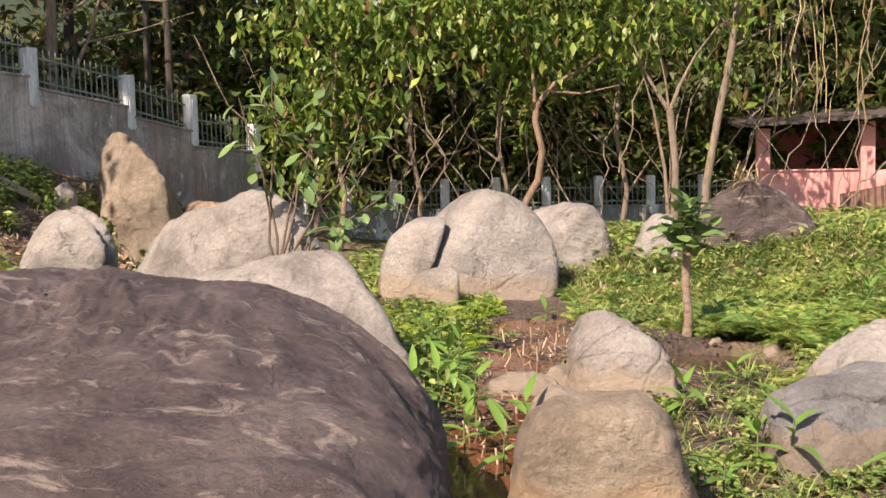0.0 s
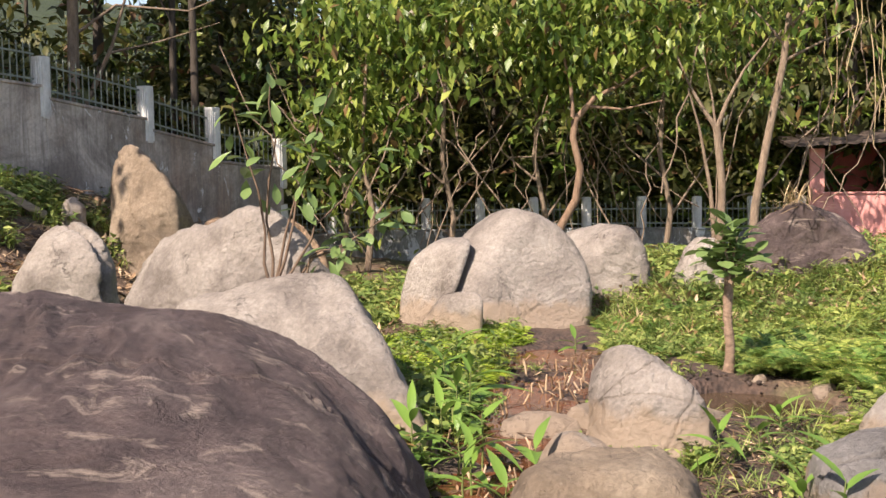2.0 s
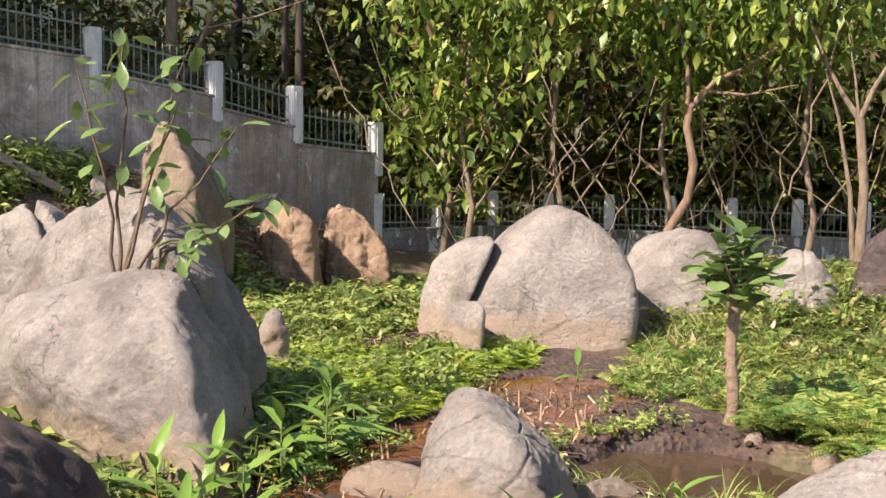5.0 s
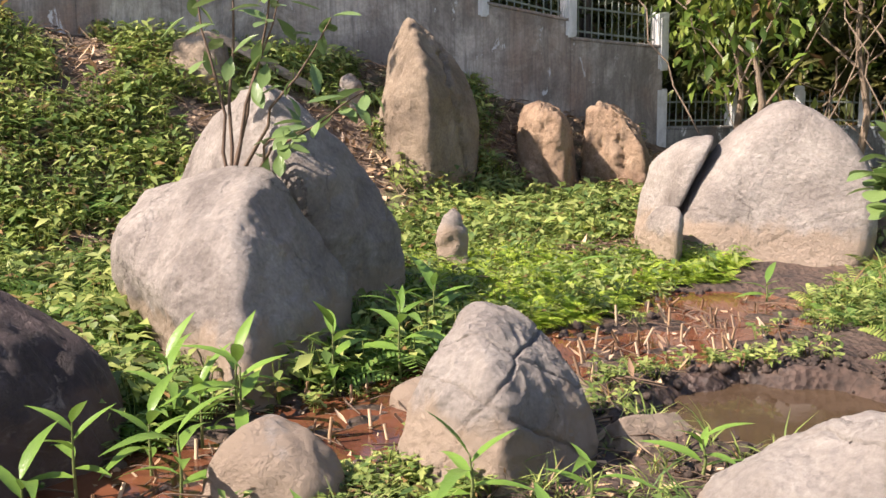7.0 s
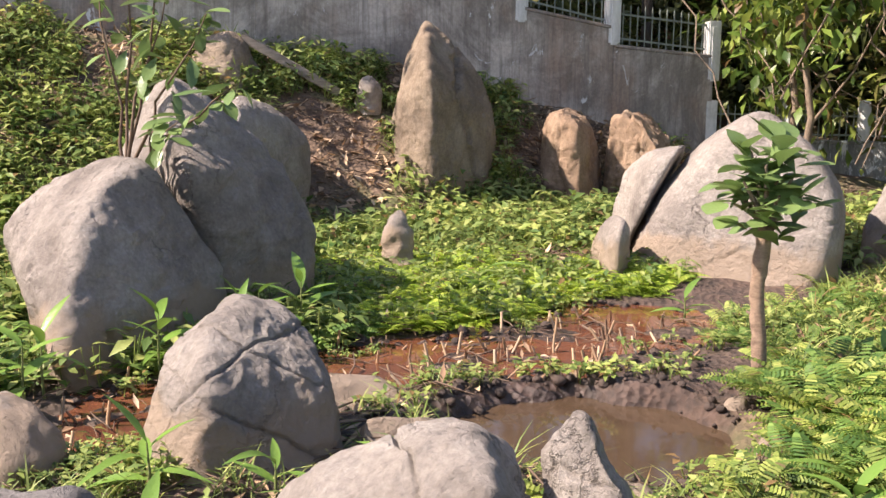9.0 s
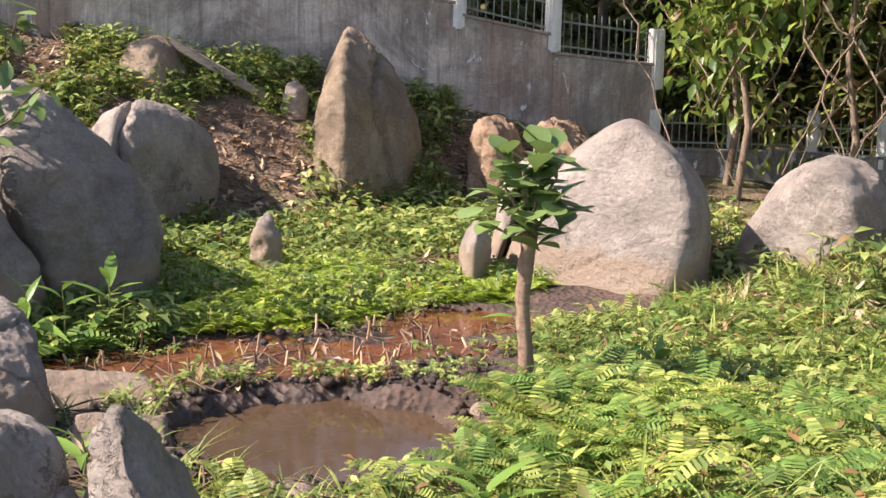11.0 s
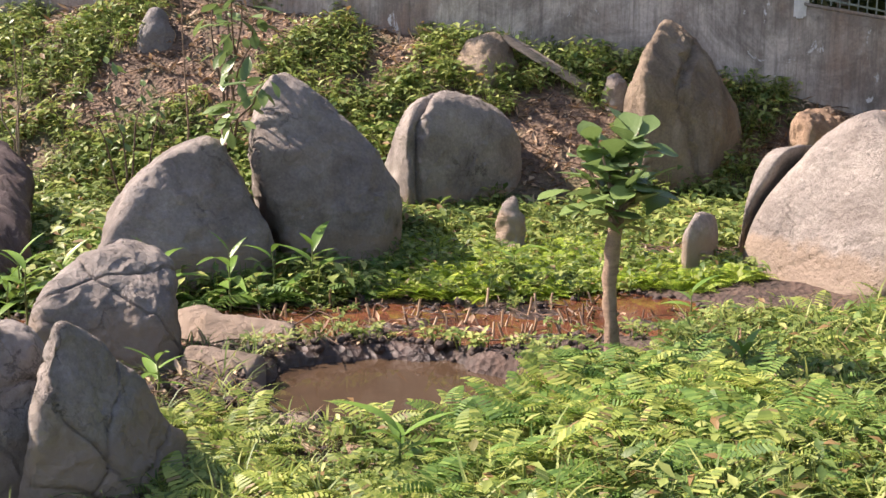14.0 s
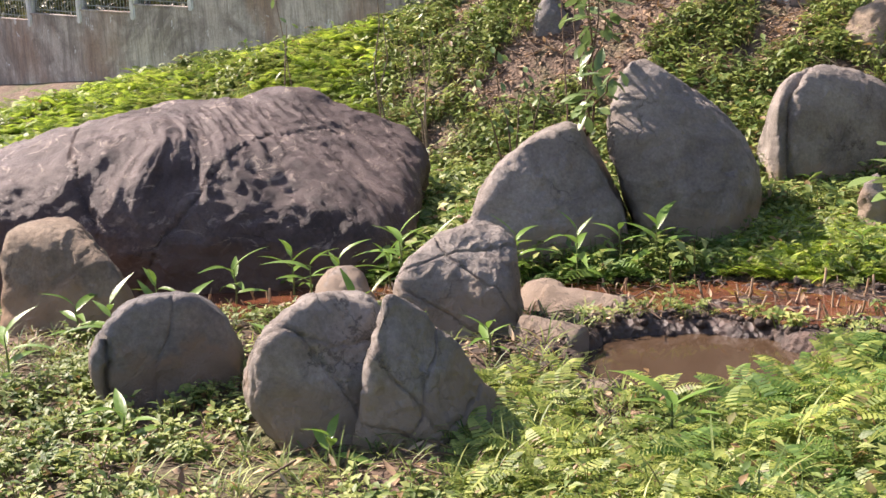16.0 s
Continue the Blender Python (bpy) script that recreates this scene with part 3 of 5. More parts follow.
boulder((-0.85, 7.95, 0.35), 10,
        ((-114, -23, 0.35), (-94, 25, 0.41), (-98, 43, 0.42), (12, 28, 0.45), (-103, 63, 0.48), (13, 14, 0.53), (-129, 33, 0.58), (87, 30, 0.58),
         (-141, 70, 0.61), (16, 50, 1.34), (85, 16, 0.8), (89, 77, 1.21), (177, 80, 1.49), (39, 18, 1.46), (62, 22, 1.46), (35, -6, 0.69), (53, 30, 1.53),
         (69, 45, 1.53), (81, -6, 0.73), (41, 41, 1.58), (59, 65, 1.67), (49, -9, 1.72), (-140, 31, 1.72), (0, 0, 1.05), (180, 0, 1.05), (90, 0, 0.8),
         (-90, 0, 0.8), (0, -90, 0.6)),
        ROCK, "rounded light grey boulder with a sapling behind it", 0.035, 0.008, 2, nu=170, nv=110, pits=0.04)
boulder((-1.7, 9.1, 0.5), 12,
        ((-95, -17, 0.42), (80, 34, 0.54), (-121, 20, 0.5), (83, 52, 0.57), (-99, 16, 0.59), (-131, 36, 1.39), (56, 32, 0.9), (-137, 50, 0.68),
         (-165, 44, 0.75), (-160, 27, 0.67), (63, 49, 1.57), (-172, 54, 0.96), (76, -11, 0.72), (-97, 29, 1.6), (42, 25, 0.77), (-135, 72, 1.77),
         (14, 35, 0.81), (44, 41, 1.82), (52, 67, 1.99), (-119, 57, 1.93), (-151, 83, 2), (45, -8, 0.94), (68, 82, 2.05), (17, 65, 1.82), (0, 0, 0.95),
         (180, 0, 0.95), (90, 0, 0.8), (-90, 0, 0.8), (0, -90, 0.75)),
        ROCK, "tall grey boulder with rough pitted shoulder", 0.035, 0.012, 3, nu=190, nv=130, pits=0.05)
boulder((-3.5, 10.9, 0.65), 8,
        ((22, -1, 0.4), (-162, 23, 0.4), (24, 21, 0.51), (16, 7, 0.55), (-165, 46, 0.45), (18, 28, 0.48), (25, 57, 0.54), (78, 58, 0.5), (72, 76, 1.17),
         (64, 52, 1.15), (72, 50, 0.86), (-164, 83, 0.63), (34, 77, 0.72), (-119, 77, 0.65), (57, 30, 1.19), (68, 25, 0.57), (-112, 58, 0.59), (55, 9, 1.32),
         (66, 7, 0.98), (-108, 24, 0.64), (51, -27, 0.79), (59, -33, 0.84), (0, 0, 0.62), (180, 0, 0.62), (90, 0, 0.7), (-90, 0, 0.7), (0, -90, 0.65)),
        ROCK, "round grey boulder split by a crack on the bank", 0.03, 0.006, 4, ((0.75, 0.0, 0.1, 0.05, 0.16),), 190, 110)
boulder((-3.45, 13.3, 0.93), 20,
        ((16, 26, 0.43), (58, 29, 0.45), (47, 29, 0.53), (36, 35, 0.81), (-161, 5, 0.43), (13, 10, 0.45), (35, 9, 0.47), (34, -3, 0.47), (58, 12, 0.5),
         (15, 39, 0.5), (58, 41, 0.55), (46, 9, 1.2), (-127, 6, 0.54), (-141, 5, 1.25), (-121, 20, 0.59), (45, -2, 0.91), (47, 49, 0.57), (-142, 24, 0.82),
         (-161, 32, 0.72), (-130, 26, 1.53), (-142, 35, 0.8), (-118, 38, 0.79), (18, 64, 2.01), (-123, 65, 2.3), (-160, 83, 2.41), (0, 0, 0.52),
         (180, 0, 0.52), (90, 0, 0.75), (-90, 0, 0.75), (0, -90, 0.95)),
        ROCK_TAN, "tall pointed tan standing stone below the wall", 0.03, 0.010, 5, ((0.9, 0.12, 0.1, 0.03, 0.07), (0.2, -0.1, 0.3, 0.015, 0.03)), 170, 130, grain=(1.6, 1.6, 0.6))
boulder((1.13, 7.5, 0.22), 13,
        ((7, 51, 0.25), (20, 69, 0.3), (38, 30, 0.33), (-5, 17, 0.31), (-155, 21, 0.3), (63, 39, 0.34), (87, -1, 0.3), (-161, 39, 0.33), (178, 5, 0.32),
         (48, 12, 0.32), (25, 19, 0.39), (64, 19, 0.75), (55, 58, 0.78), (-137, 32, 0.46), (-135, 50, 0.65), (-100, 49, 0.35), (92, 25, 0.36),
         (-120, 71, 0.39), (-129, 9, 0.36), (116, 72, 0.47), (-93, 26, 0.37), (174, 76, 0.64), (97, 51, 0.42), (162, 61, 0.59), (169, 27, 1.09), (0, 0, 0.5),
         (180, 0, 0.5), (90, 0, 0.5), (-90, 0, 0.5), (0, -90, 0.42)),
        ROCK, "grey pointed boulder with cracked ledges beside the puddle", 0.04, 0.008, 6, ((2.0, 0.06, 0.75, 0.008, 0.022), (0.4, -0.05, -0.9, 0.008, 0.022), (1.2, -0.1, 1.6, 0.008, 0.02)), 280, 160)
boulder((0.4, 12.45, 0.45), 11,
        ((-133, 37, 0.55), (-177, 37, 0.9), (-135, 54, 0.6), (-180, 22, 0.63), (-127, 23, 0.95), (175, 54, 0.63), (41, 46, 0.64), (-163, 56, 1.44),
         (-160, 36, 1.45), (-148, 73, 1.08), (174, 73, 0.83), (-128, 9, 0.69), (32, 19, 1.07), (42, 72, 1.08), (42, 10, 0.69), (8, 48, 1.72), (23, 78, 0.92),
         (12, 69, 0.76), (29, -4, 0.72), (7, 26, 0.79), (-2, 32, 0.94), (11, 3, 0.93), (-4, 3, 1.04), (-8, -15, 0.91), (0, 0, 1.2), (180, 0, 1.2),
         (90, 0, 1.15), (-90, 0, 1.15), (0, -90, 0.7), (-74, 17, 0.47)),
        ROCK, "big pale grey split boulder with cracked sandy foot", 0.012, 0.004, 7, ((1.2, -0.75, 1.3, 0.010, 0.022), (2.5, -0.75, 1.0, 0.010, 0.02)), 220, 130)
boulder((-0.51, 12.37, 0.43), 14,
        ((-177, 19, 0.12), (-175, 6, 0.15), (-128, 9, 0.14), (-155, 11, 0.37), (-157, 27, 0.38), (-130, 31, 0.21), (179, 51, 0.21), (-123, 2, 0.53),
         (-166, 67, 0.56), (169, 75, 0.37), (-144, 76, 0.37), (0, 0, 0.6), (180, 0, 0.6), (90, 0, 0.7), (-90, 0, 0.7), (0, -90, 0.68), (28, -27, 0.14),
         (-74, 17, 0.57)),
        ROCK, "pale flank broken off the split boulder", 0.015, 0.006, 8)
boulder((-0.14, 11.57, 0.18), 16,
        ((55, -3, 0.09), (56, 8, 0.1), (-127, 1, 0.11), (40, -2, 0.12), (-128, 26, 0.14), (-162, 29, 0.14), (-143, 26, 0.36), (20, -5, 0.19),
         (-165, 54, 0.19), (47, 38, 0.19), (85, 79, 0.24), (28, 23, 0.24), (24, 34, 0.28), (0, 0, 0.3), (180, 0, 0.3), (90, 0, 0.3), (-90, 0, 0.3),
         (0, -90, 0.33)),
        ROCK, "small upright grey slab leaning by the split boulder", 0.02, 0.006, 9, nu=90, nv=60)
boulder((1.5, 13.6, 0.4), 9,
        ((32, -5, 0.36), (-6, 5, 0.46), (35, 23, 0.46), (-3, 43, 0.53), (39, 52, 0.51), (33, 81, 0.57), (-146, 40, 0.54), (166, 71, 0.55), (-150, 59, 0.59),
         (-167, 72, 0.91), (-144, 25, 0.59), (-158, 49, 1.36), (-155, 31, 1.52), (0, 0, 0.6), (180, 0, 0.6), (90, 0, 0.5), (-90, 0, 0.5), (0, -90, 0.5)),
        ROCK, "grey rounded boulder in front of the low wall", 0.03, 0.008, 10)
rock("boulder", 2.49, 13.21, 0.15, 0.78, 0.33, 0.22, -0.316, 0.0, -0.07, ROCK, "small tan grey boulder among the weeds", 2.6, 2.3, 0.045, 0.01, 11, ((0.3, 0.1, 0.2, 0.01, 0.03),))
boulder((3.72, 13.6, 0.55), 9,
        ((-14, 42, 1.32), (-9, 62, 0.47), (-15, 32, 0.57), (152, 81, 0.77), (7, 83, 1.34), (161, 59, 0.61), (-23, -43, 0.6), (168, 12, 0.76), (164, 38, 0.74),
         (166, 50, 1.68), (0, 0, 0.85), (180, 0, 0.85), (90, 0, 0.45), (-90, 0, 0.45), (0, -90, 0.65)),
        ROCK_DARK, "large dark brown boulder topped with straw", 0.045, 0.012, 12, nu=150, nv=90)
boulder((2.65, 6.85, 0.2), 9,
        ((-89, 37, 0.3), (-81, 13, 0.31), (-77, 0, 0.34), (-102, 58, 0.32), (-139, 48, 0.33), (-158, 63, 0.79), (-64, -33, 0.35), (-159, 77, 0.44),
         (169, 56, 0.38), (164, 65, 0.68), (-168, 56, 0.84), (100, 15, 0.37), (139, 71, 0.4), (-176, 40, 0.4), (-157, 45, 0.88), (41, 24, 0.41),
         (73, 63, 0.55), (50, 42, 0.53), (63, 25, 1.01), (75, 47, 1.04), (0, 0, 0.48), (180, 0, 0.48), (90, 0, 0.42), (-90, 0, 0.42), (0, -90, 0.4)),
        ROCK, "grey boulder with a long crack beside a fin stone", 0.04, 0.010, 13, ((1.0, 0.1, 0.3, 0.008, 0.02), (2.2, -0.1, 0.6, 0.008, 0.018), (0.3, 0.2, -0.5, 0.008, 0.018)), 260, 150)
boulder((2.85, 7.4, 0.15), 18,
        ((-149, 0, 0.1), (57, 22, 0.14), (98, 29, 0.19), (-130, 6, 0.16), (103, 42, 0.2), (103, 33, 0.23), (64, 37, 0.21), (-161, 32, 0.22), (39, 31, 0.23),
         (-138, 28, 0.29), (112, 51, 0.62), (-90, 11, 0.29), (-89, 22, 0.36), (71, 66, 0.59), (136, 71, 0.89), (-177, 67, 0.69), (-125, 68, 0.52),
         (0, 0, 0.32), (180, 0, 0.32), (90, 0, 0.4), (-90, 0, 0.4), (0, -90, 0.35)),
        ROCK, "thin upright fin of fractured grey rock", 0.05, 0.012, 14, ((1.4, 0.02, 0.7, 0.008, 0.02), (1.9, -0.15, -0.6, 0.008, 0.02), (0.6, 0.1, 1.4, 0.008, 0.018)), 260, 150)
boulder((2.15, 6, 0.15), 10,
        ((-135, 76, 0.32), (-84, 46, 0.33), (150, 73, 0.34), (-75, 21, 0.35), (116, 42, 0.37), (-64, -19, 0.36), (109, 21, 0.39), (104, 3, 0.43),
         (95, -25, 0.41), (160, 17, 0.56), (155, 38, 1.15), (0, 0, 0.5), (180, 0, 0.5), (90, 0, 0.45), (-90, 0, 0.45), (0, -90, 0.35), (30, 5, 0.24)),
        ROCK_COOL, "flat faced grey boulder cleft by a deep crack", 0.025, 0.008, 15, ((1.5, -0.14, 0.2, 0.014, 0.08), (1.5, 0.06, -0.2, 0.006, 0.012)), 180, 110)
boulder((0.72, 5.1, 0.2), 9,
        ((115, 30, 0.23), (106, -8, 0.31), (-7, 17, 0.35), (-3, 30, 0.45), (173, 13, 0.44), (9, 54, 0.43), (29, 70, 0.98), (0, 39, 0.95), (122, 74, 1.05),
         (160, 48, 0.97), (0, 0, 0.5), (180, 0, 0.5), (90, 0, 0.42), (-90, 0, 0.42), (0, -90, 0.45), (0, 90, 0.42)),
        ROCK_TAN, "tan slab faced boulder standing beside the puddle", 0.03, 0.010, 16, nu=170, nv=100)
rock("boulder", -5.12, 11.78, 0.95, 1.72, 0.38, 0.36, 0.3, 0.0, 0.0, ROCK_TAN, "brown boulder propping a plank on the bank", 2.4, 2.3, 0.05, 0.012, 17, nu=70, nv=36)
boulder((-2.8, 14.42, 0.42), 12,
        ((-129, 4, 0.27), (28, 3, 0.32), (31, 15, 0.3), (-151, 3, 0.34), (28, 23, 0.8), (-149, 14, 0.39), (33, 56, 0.48), (50, 35, 1.18), (-133, 54, 0.54),
         (-159, 71, 0.6), (84, 86, 1.12), (0, 0, 0.45), (180, 0, 0.45), (90, 0, 0.4), (-90, 0, 0.4), (0, -90, 0.62)),
        ROCK_EARTH, "ochre earth stained rock in the cut bank", 0.05, 0.014, 18, ((0.3, 0.1, 0.2, 0.02, 0.04),), 150, 100, pits=0.03, grain=(1.6, 1.6, 0.7))
boulder((-2.2, 14.95, 0.36), 12,
        ((25, 9, 0.3), (27, 30, 0.32), (-155, 4, 0.38), (30, 45, 0.38), (28, 54, 0.66), (-150, -5, 0.97), (-153, 26, 1.29), (-176, 83, 0.61),
         (-161, 62, 0.87), (0, 0, 0.5), (180, 0, 0.5), (90, 0, 0.4), (-90, 0, 0.4), (0, -90, 0.56)),
        ROCK_EARTH, "broken ochre earth rock at the end of the cut bank", 0.06, 0.016, 19, ((0.8, -0.1, 0.2, 0.02, 0.05), (2.2, 0.1, 0.3, 0.02, 0.04)), 150, 100, pits=0.03, grain=(1.6, 1.6, 0.7))
rock("stone", -1.25, 10.57, 0.0, 0.40, 0.12, 0.10, 0.4, 0.0, 0.0, ROCK, "small upright grey stone among bright ferns", 2.0, 2.6, 0.09, 0.012, 20, nu=56, nv=30)
rock("stone", -4.14, 12.86, 1.0, 1.30, 0.13, 0.11, 0.4, 0.0, 0.0, ROCK_PALE, "pale pinkish stone lying on the bank", 2.4, 2.6, 0.08, 0.008, 21, nu=48, nv=26)
rock("boulder", -7.0, 8.42, 1.3, 2.0, 0.26, 0.24, 0.0, 0.0, 0.0, ROCK_COOL, "round grey boulder high on the bank", 2.3, 2.2, 0.05, 0.01, 22, nu=56, nv=30)
rock("stone", 0.54, 7.95, -0.1, 0.10, 0.27, 0.16, 0.0, 0.0, 0.0, ROCK_PALE, "low pale sandy stone at the puddle's edge", 2.6, 2.3, 0.05, 0.008, 23, nu=64, nv=30)
rock("stone", 0.68, 6.72, -0.1, 0.26, 0.26, 0.20, 0.3, 0.0, 0.0, ROCK_PALE, "rounded pale sandy stone beside the mud", 2.4, 2.3, 0.05, 0.008, 24, nu=64, nv=30)
rock("stone", 2.45, 8.08, -0.15, 0.06, 0.22, 0.13, 0.8, 0.0, 0.0, ROCK_PALE, "flat tan stone at the pond's edge", 2.8, 2.3, 0.05, 0.008, 25, nu=56, nv=28)
boulder((1.58, 7.95, 0.02), 22, ((-35, 35, 0.09), (145, -30, 0.12), (60, 12, 0.17), (-120, 12, 0.20), (-30, -10, 0.26), (150, 60, 0.10), (20, 70, 0.09), (0, -90, 0.15)),
        ROCK_PALE, "angular pale slab lying beside the pond", 0.02, 0.006, 26, nu=72, nv=44)
boulder((0.88, 8.16, 0.03), 22, ((-20, 50, 0.06), (160, 30, 0.12), (75, 15, 0.26), (-105, 15, 0.24), (-20, -10, 0.18), (40, 80, 0.06), (0, -90, 0.15)),
        ROCK_PALE, "thin pale slab pointing at the puddle", 0.02, 0.006, 27, nu=72, nv=44)
for i, (px, py, r, lab) in enumerate(((2.80, 8.56, 0.10, "rounded tan pebble by the ferns"), (2.74, 8.82, 0.07, "small pale pebble by the ferns"), (2.92, 8.26, 0.08, "small tan pebble by the ferns"),
                                      (2.58, 9.05, 0.10, "rough pink stone by the ferns"), (1.30, 9.35, 0.05, "muddy pebble between pond and puddle"), (2.2, 9.35, 0.06, "muddy pebble above the pond"),
                                      (2.95, 9.6, 0.10, "half buried tan stone under ferns"), (-2.6, 11.5, 0.12, "half buried tan stone on the bank"), (2.6, 12.0, 0.10, "pale stone among the weeds"))):
    g = ground_z(px, py)
    rock("stone", px, py, g - 0.03, g + r * 0.8, r, r * 0.75, i * 1.3, 0.0, 0.0, ROCK_PALE if i % 2 else ROCK_TAN, lab, 2.3, 2.3, 0.07, 0.005, 30 + i, nu=36, nv=20, group="loose pebbles")



# ---- walls, fences and the shed ----
def on_wall(s, u=0.0):
    return Vector((W0.x + WD.x * s + WN.x * u, W0.y + WD.y * s + WN.y * u))


def wall_panel(parent, p, q, z0p, z0q, zp, zq, thick, mat):
    """A wall slab from p to q with a sloping top and a thin coping lip."""
    p, q = Vector(p), Vector(q)
    d = (q - p).normalized()
    n = Vector((d.y, -d.x)) * thick / 2
    bm = bmesh.new()
    for off, lo, hi in ((1.0, (z0p, z0q), (zp - 0.035, zq - 0.035)), (1.18, (zp - 0.035, zq - 0.035), (zp, zq))):
        v = [bm.verts.new((*(p + n * off * sg), z)) for sg, z in ((1, lo[0]), (-1, lo[0]), (-1, hi[0]), (1, hi[0]))]
        w = [bm.verts.new((*(q + n * off * sg), z)) for sg, z in ((1, lo[1]), (-1, lo[1]), (-1, hi[1]), (1, hi[1]))]
        bm.faces.new(v[::-1])
        bm.faces.new(w)
        for k in range(4):
            bm.faces.new((v[k], v[(k + 1) % 4], w[(k + 1) % 4], w[k]))
    bmesh.ops.recalc_face_normals(bm, faces=bm.faces)
    bmesh.ops.bevel(bm, geom=list(bm.edges), offset=0.006, segments=1, affect="EDGES")
    return part("panel", bm, mat, parent)


def post_mesh(height, width):
    bm = bmesh.new()
    box(bm, width, width, height, Matrix.Translation((0, 0, height / 2)), 0.012)
    for sx in (-1, 1):
        box(bm, 0.018, width * 0.5, height - 0.06, Matrix.Translation((sx * (width / 2 + 0.004), 0, height / 2 - 0.04)), 0.004)
        box(bm, width * 0.5, 0.018, height - 0.06, Matrix.Translation((0, sx * (width / 2 + 0.004), height / 2 - 0.04)), 0.004)
    me = bpy.data.meshes.new("post")
    bm.to_mesh(me)
    bm.free()
    me.materials.append(POST)
    return me


def bar_mesh(height, r=0.008):
    v, f = tube_arrays([(0, 0, 0), (0, 0, height * 0.5), (0, 0, height)], [r, r, r], 6)
    top = np.array([(r, 0, height), (0, r, height), (-r, 0, height), (0, -r, height)]) * np.array((1, 1, 1))
    me = bpy.data.meshes.new("bar")
    bm = bmesh.new()
    bmesh.ops.create_cone(bm, cap_ends=True, segments=7, radius1=r, radius2=r, depth=height, matrix=Matrix.Translation((0, 0, height / 2)))
    bmesh.ops.create_cone(bm, cap_ends=True, segments=7, radius1=r * 1.2, radius2=0.001, depth=0.04, matrix=Matrix.Translation((0, 0, height + 0.02)))
    bm.to_mesh(me)
    bm.free()
    me.materials.append(BARS)
    return me


BAR = bar_mesh(0.42)
BAR_LOW = bar_mesh(0.36)
POST_TALL, POST_LOW = post_mesh(0.68, 0.155), post_mesh(0.62, 0.12)


def fence_panel(p, q, zp, zq, bar, height, label):
    p, q = Vector(p), Vector(q)
    e = new("fence_panel")
    mid = (p + q) / 2
    e.location = (*mid, (zp + zq) / 2)
    d = (q - p).normalized()
    span = (q - p).length - 0.17
    ang = math.atan2(d.y, d.x)
    n = max(4, int(span / 0.085))
    for i in range(n):
        k = (i + 0.5) / n - 0.5
        shared("bar", bar, e, Matrix.Translation((d.x * span * k, d.y * span * k, (zq - zp) * k + 0.01)))
    for h in (0.07, height * 0.82):
        bm = bmesh.new()
        box(bm, span + 0.02, 0.016, 0.022, Matrix.Identity(4), 0.003)
        r = part("rail", bm, BARS, e)
        r.matrix_basis = Matrix.Translation((0, 0, h)) @ Matrix.Rotation(ang, 4, "Z") @ Matrix.Rotation(-math.atan2(zq - zp, span), 4, "Y")
    tagged(e, label, "fence", "iron fence panels")


wall_west = tagged(new("wall_west"), "tall grey stained cement wall stepping down the bank", "wall", kind="structure")
STEPS = [3.81, 2.57, 1.47, 0.0] + [-1.45 * k for k in range(1, 24)]
for k in range(len(STEPS) - 1):
    s1, s0 = STEPS[k], STEPS[k + 1]
    if k == 0:
        z1, z0 = 1.57, 1.68
    elif k == 1:
        z1, z0 = 1.88, 2.08
    elif k == 2:
        z1, z0 = 2.20, 2.42
    else:
        mid_s = (s0 + s1) / 2
        top = float(np.interp(mid_s, (-40, -14, -9, -5, -0.7), (2.1, 2.2, 2.65, 3.0, 2.6)))
        z1, z0 = top - 0.06, top + 0.06
    p, q = on_wall(s0), on_wall(s1)
    b0, b1 = float(np.interp(s0, ALONG, BASE_Z)) - 0.5, float(np.interp(s1, ALONG, BASE_Z)) - 0.5
    wall_panel(wall_west, p, q, b0, b1, z0, z1, 0.14, WALL)
    fence_panel(p, q, z0 - 0.005, z1 - 0.005, BAR, 0.42, "grey green iron bar fence on top of the wall")
for k, s in enumerate(STEPS):
    c = on_wall(s)
    top = (1.96, 2.36, 2.59, 2.86)[k] if k < 4 else float(np.interp(s, (-40, -14, -9, -5, -0.7), (2.1, 2.2, 2.65, 3.0, 2.6))) + 0.5
    m = Matrix.Translation((*c, top - 0.68)) @ Matrix.Rotation(math.atan2(WD.y, WD.x), 4, "Z")
    shared("post", POST_TALL, wall_west, m, "flaking white painted post")
    if k == 0:
        bm = bmesh.new()
        box(bm, 0.15, 0.15, 1.4, Matrix.Translation((*c, 0.35)) @ Matrix.Rotation(math.atan2(WD.y, WD.x), 4, "Z"), 0.01)
        part("post_foot", bm, POST, wall_west)

wall_north = tagged(new("wall_north"), "low cement wall with flaking whitewash and short white posts", "wall", kind="structure")
LOW = ((-2.70, 16.95, 0.60), (-2.10, 17.69, 0.59), (-1.50, 18.43, 0.58), (-0.78, 18.75, 0.56), (0.05, 18.88, 0.55), (0.88, 18.92, 0.55), (1.70, 18.95, 0.54), (2.55, 18.97, 0.54), (3.40, 18.98, 0.53),
       (4.25, 19.0, 0.52), (5.0, 19.02, 0.52))
for k in range(len(LOW) - 1):
    (ax, ay, az), (bx, by, bz) = LOW[k], LOW[k + 1]
    wall_panel(wall_north, (ax, ay), (bx, by), -0.4, -0.4, az, bz, 0.13, WALL_LOW)
    fence_panel((ax, ay), (bx, by), az - 0.005, bz - 0.005, BAR_LOW, 0.36, "thin iron bar fence on the low wall")
for k, (x, y, z) in enumerate(LOW[1:]):
    shared("post", POST_LOW, wall_north, Matrix.Translation((x, y, z - 0.14)) @ Matrix.Rotation(0.3, 4, "Z"), "short white painted post")


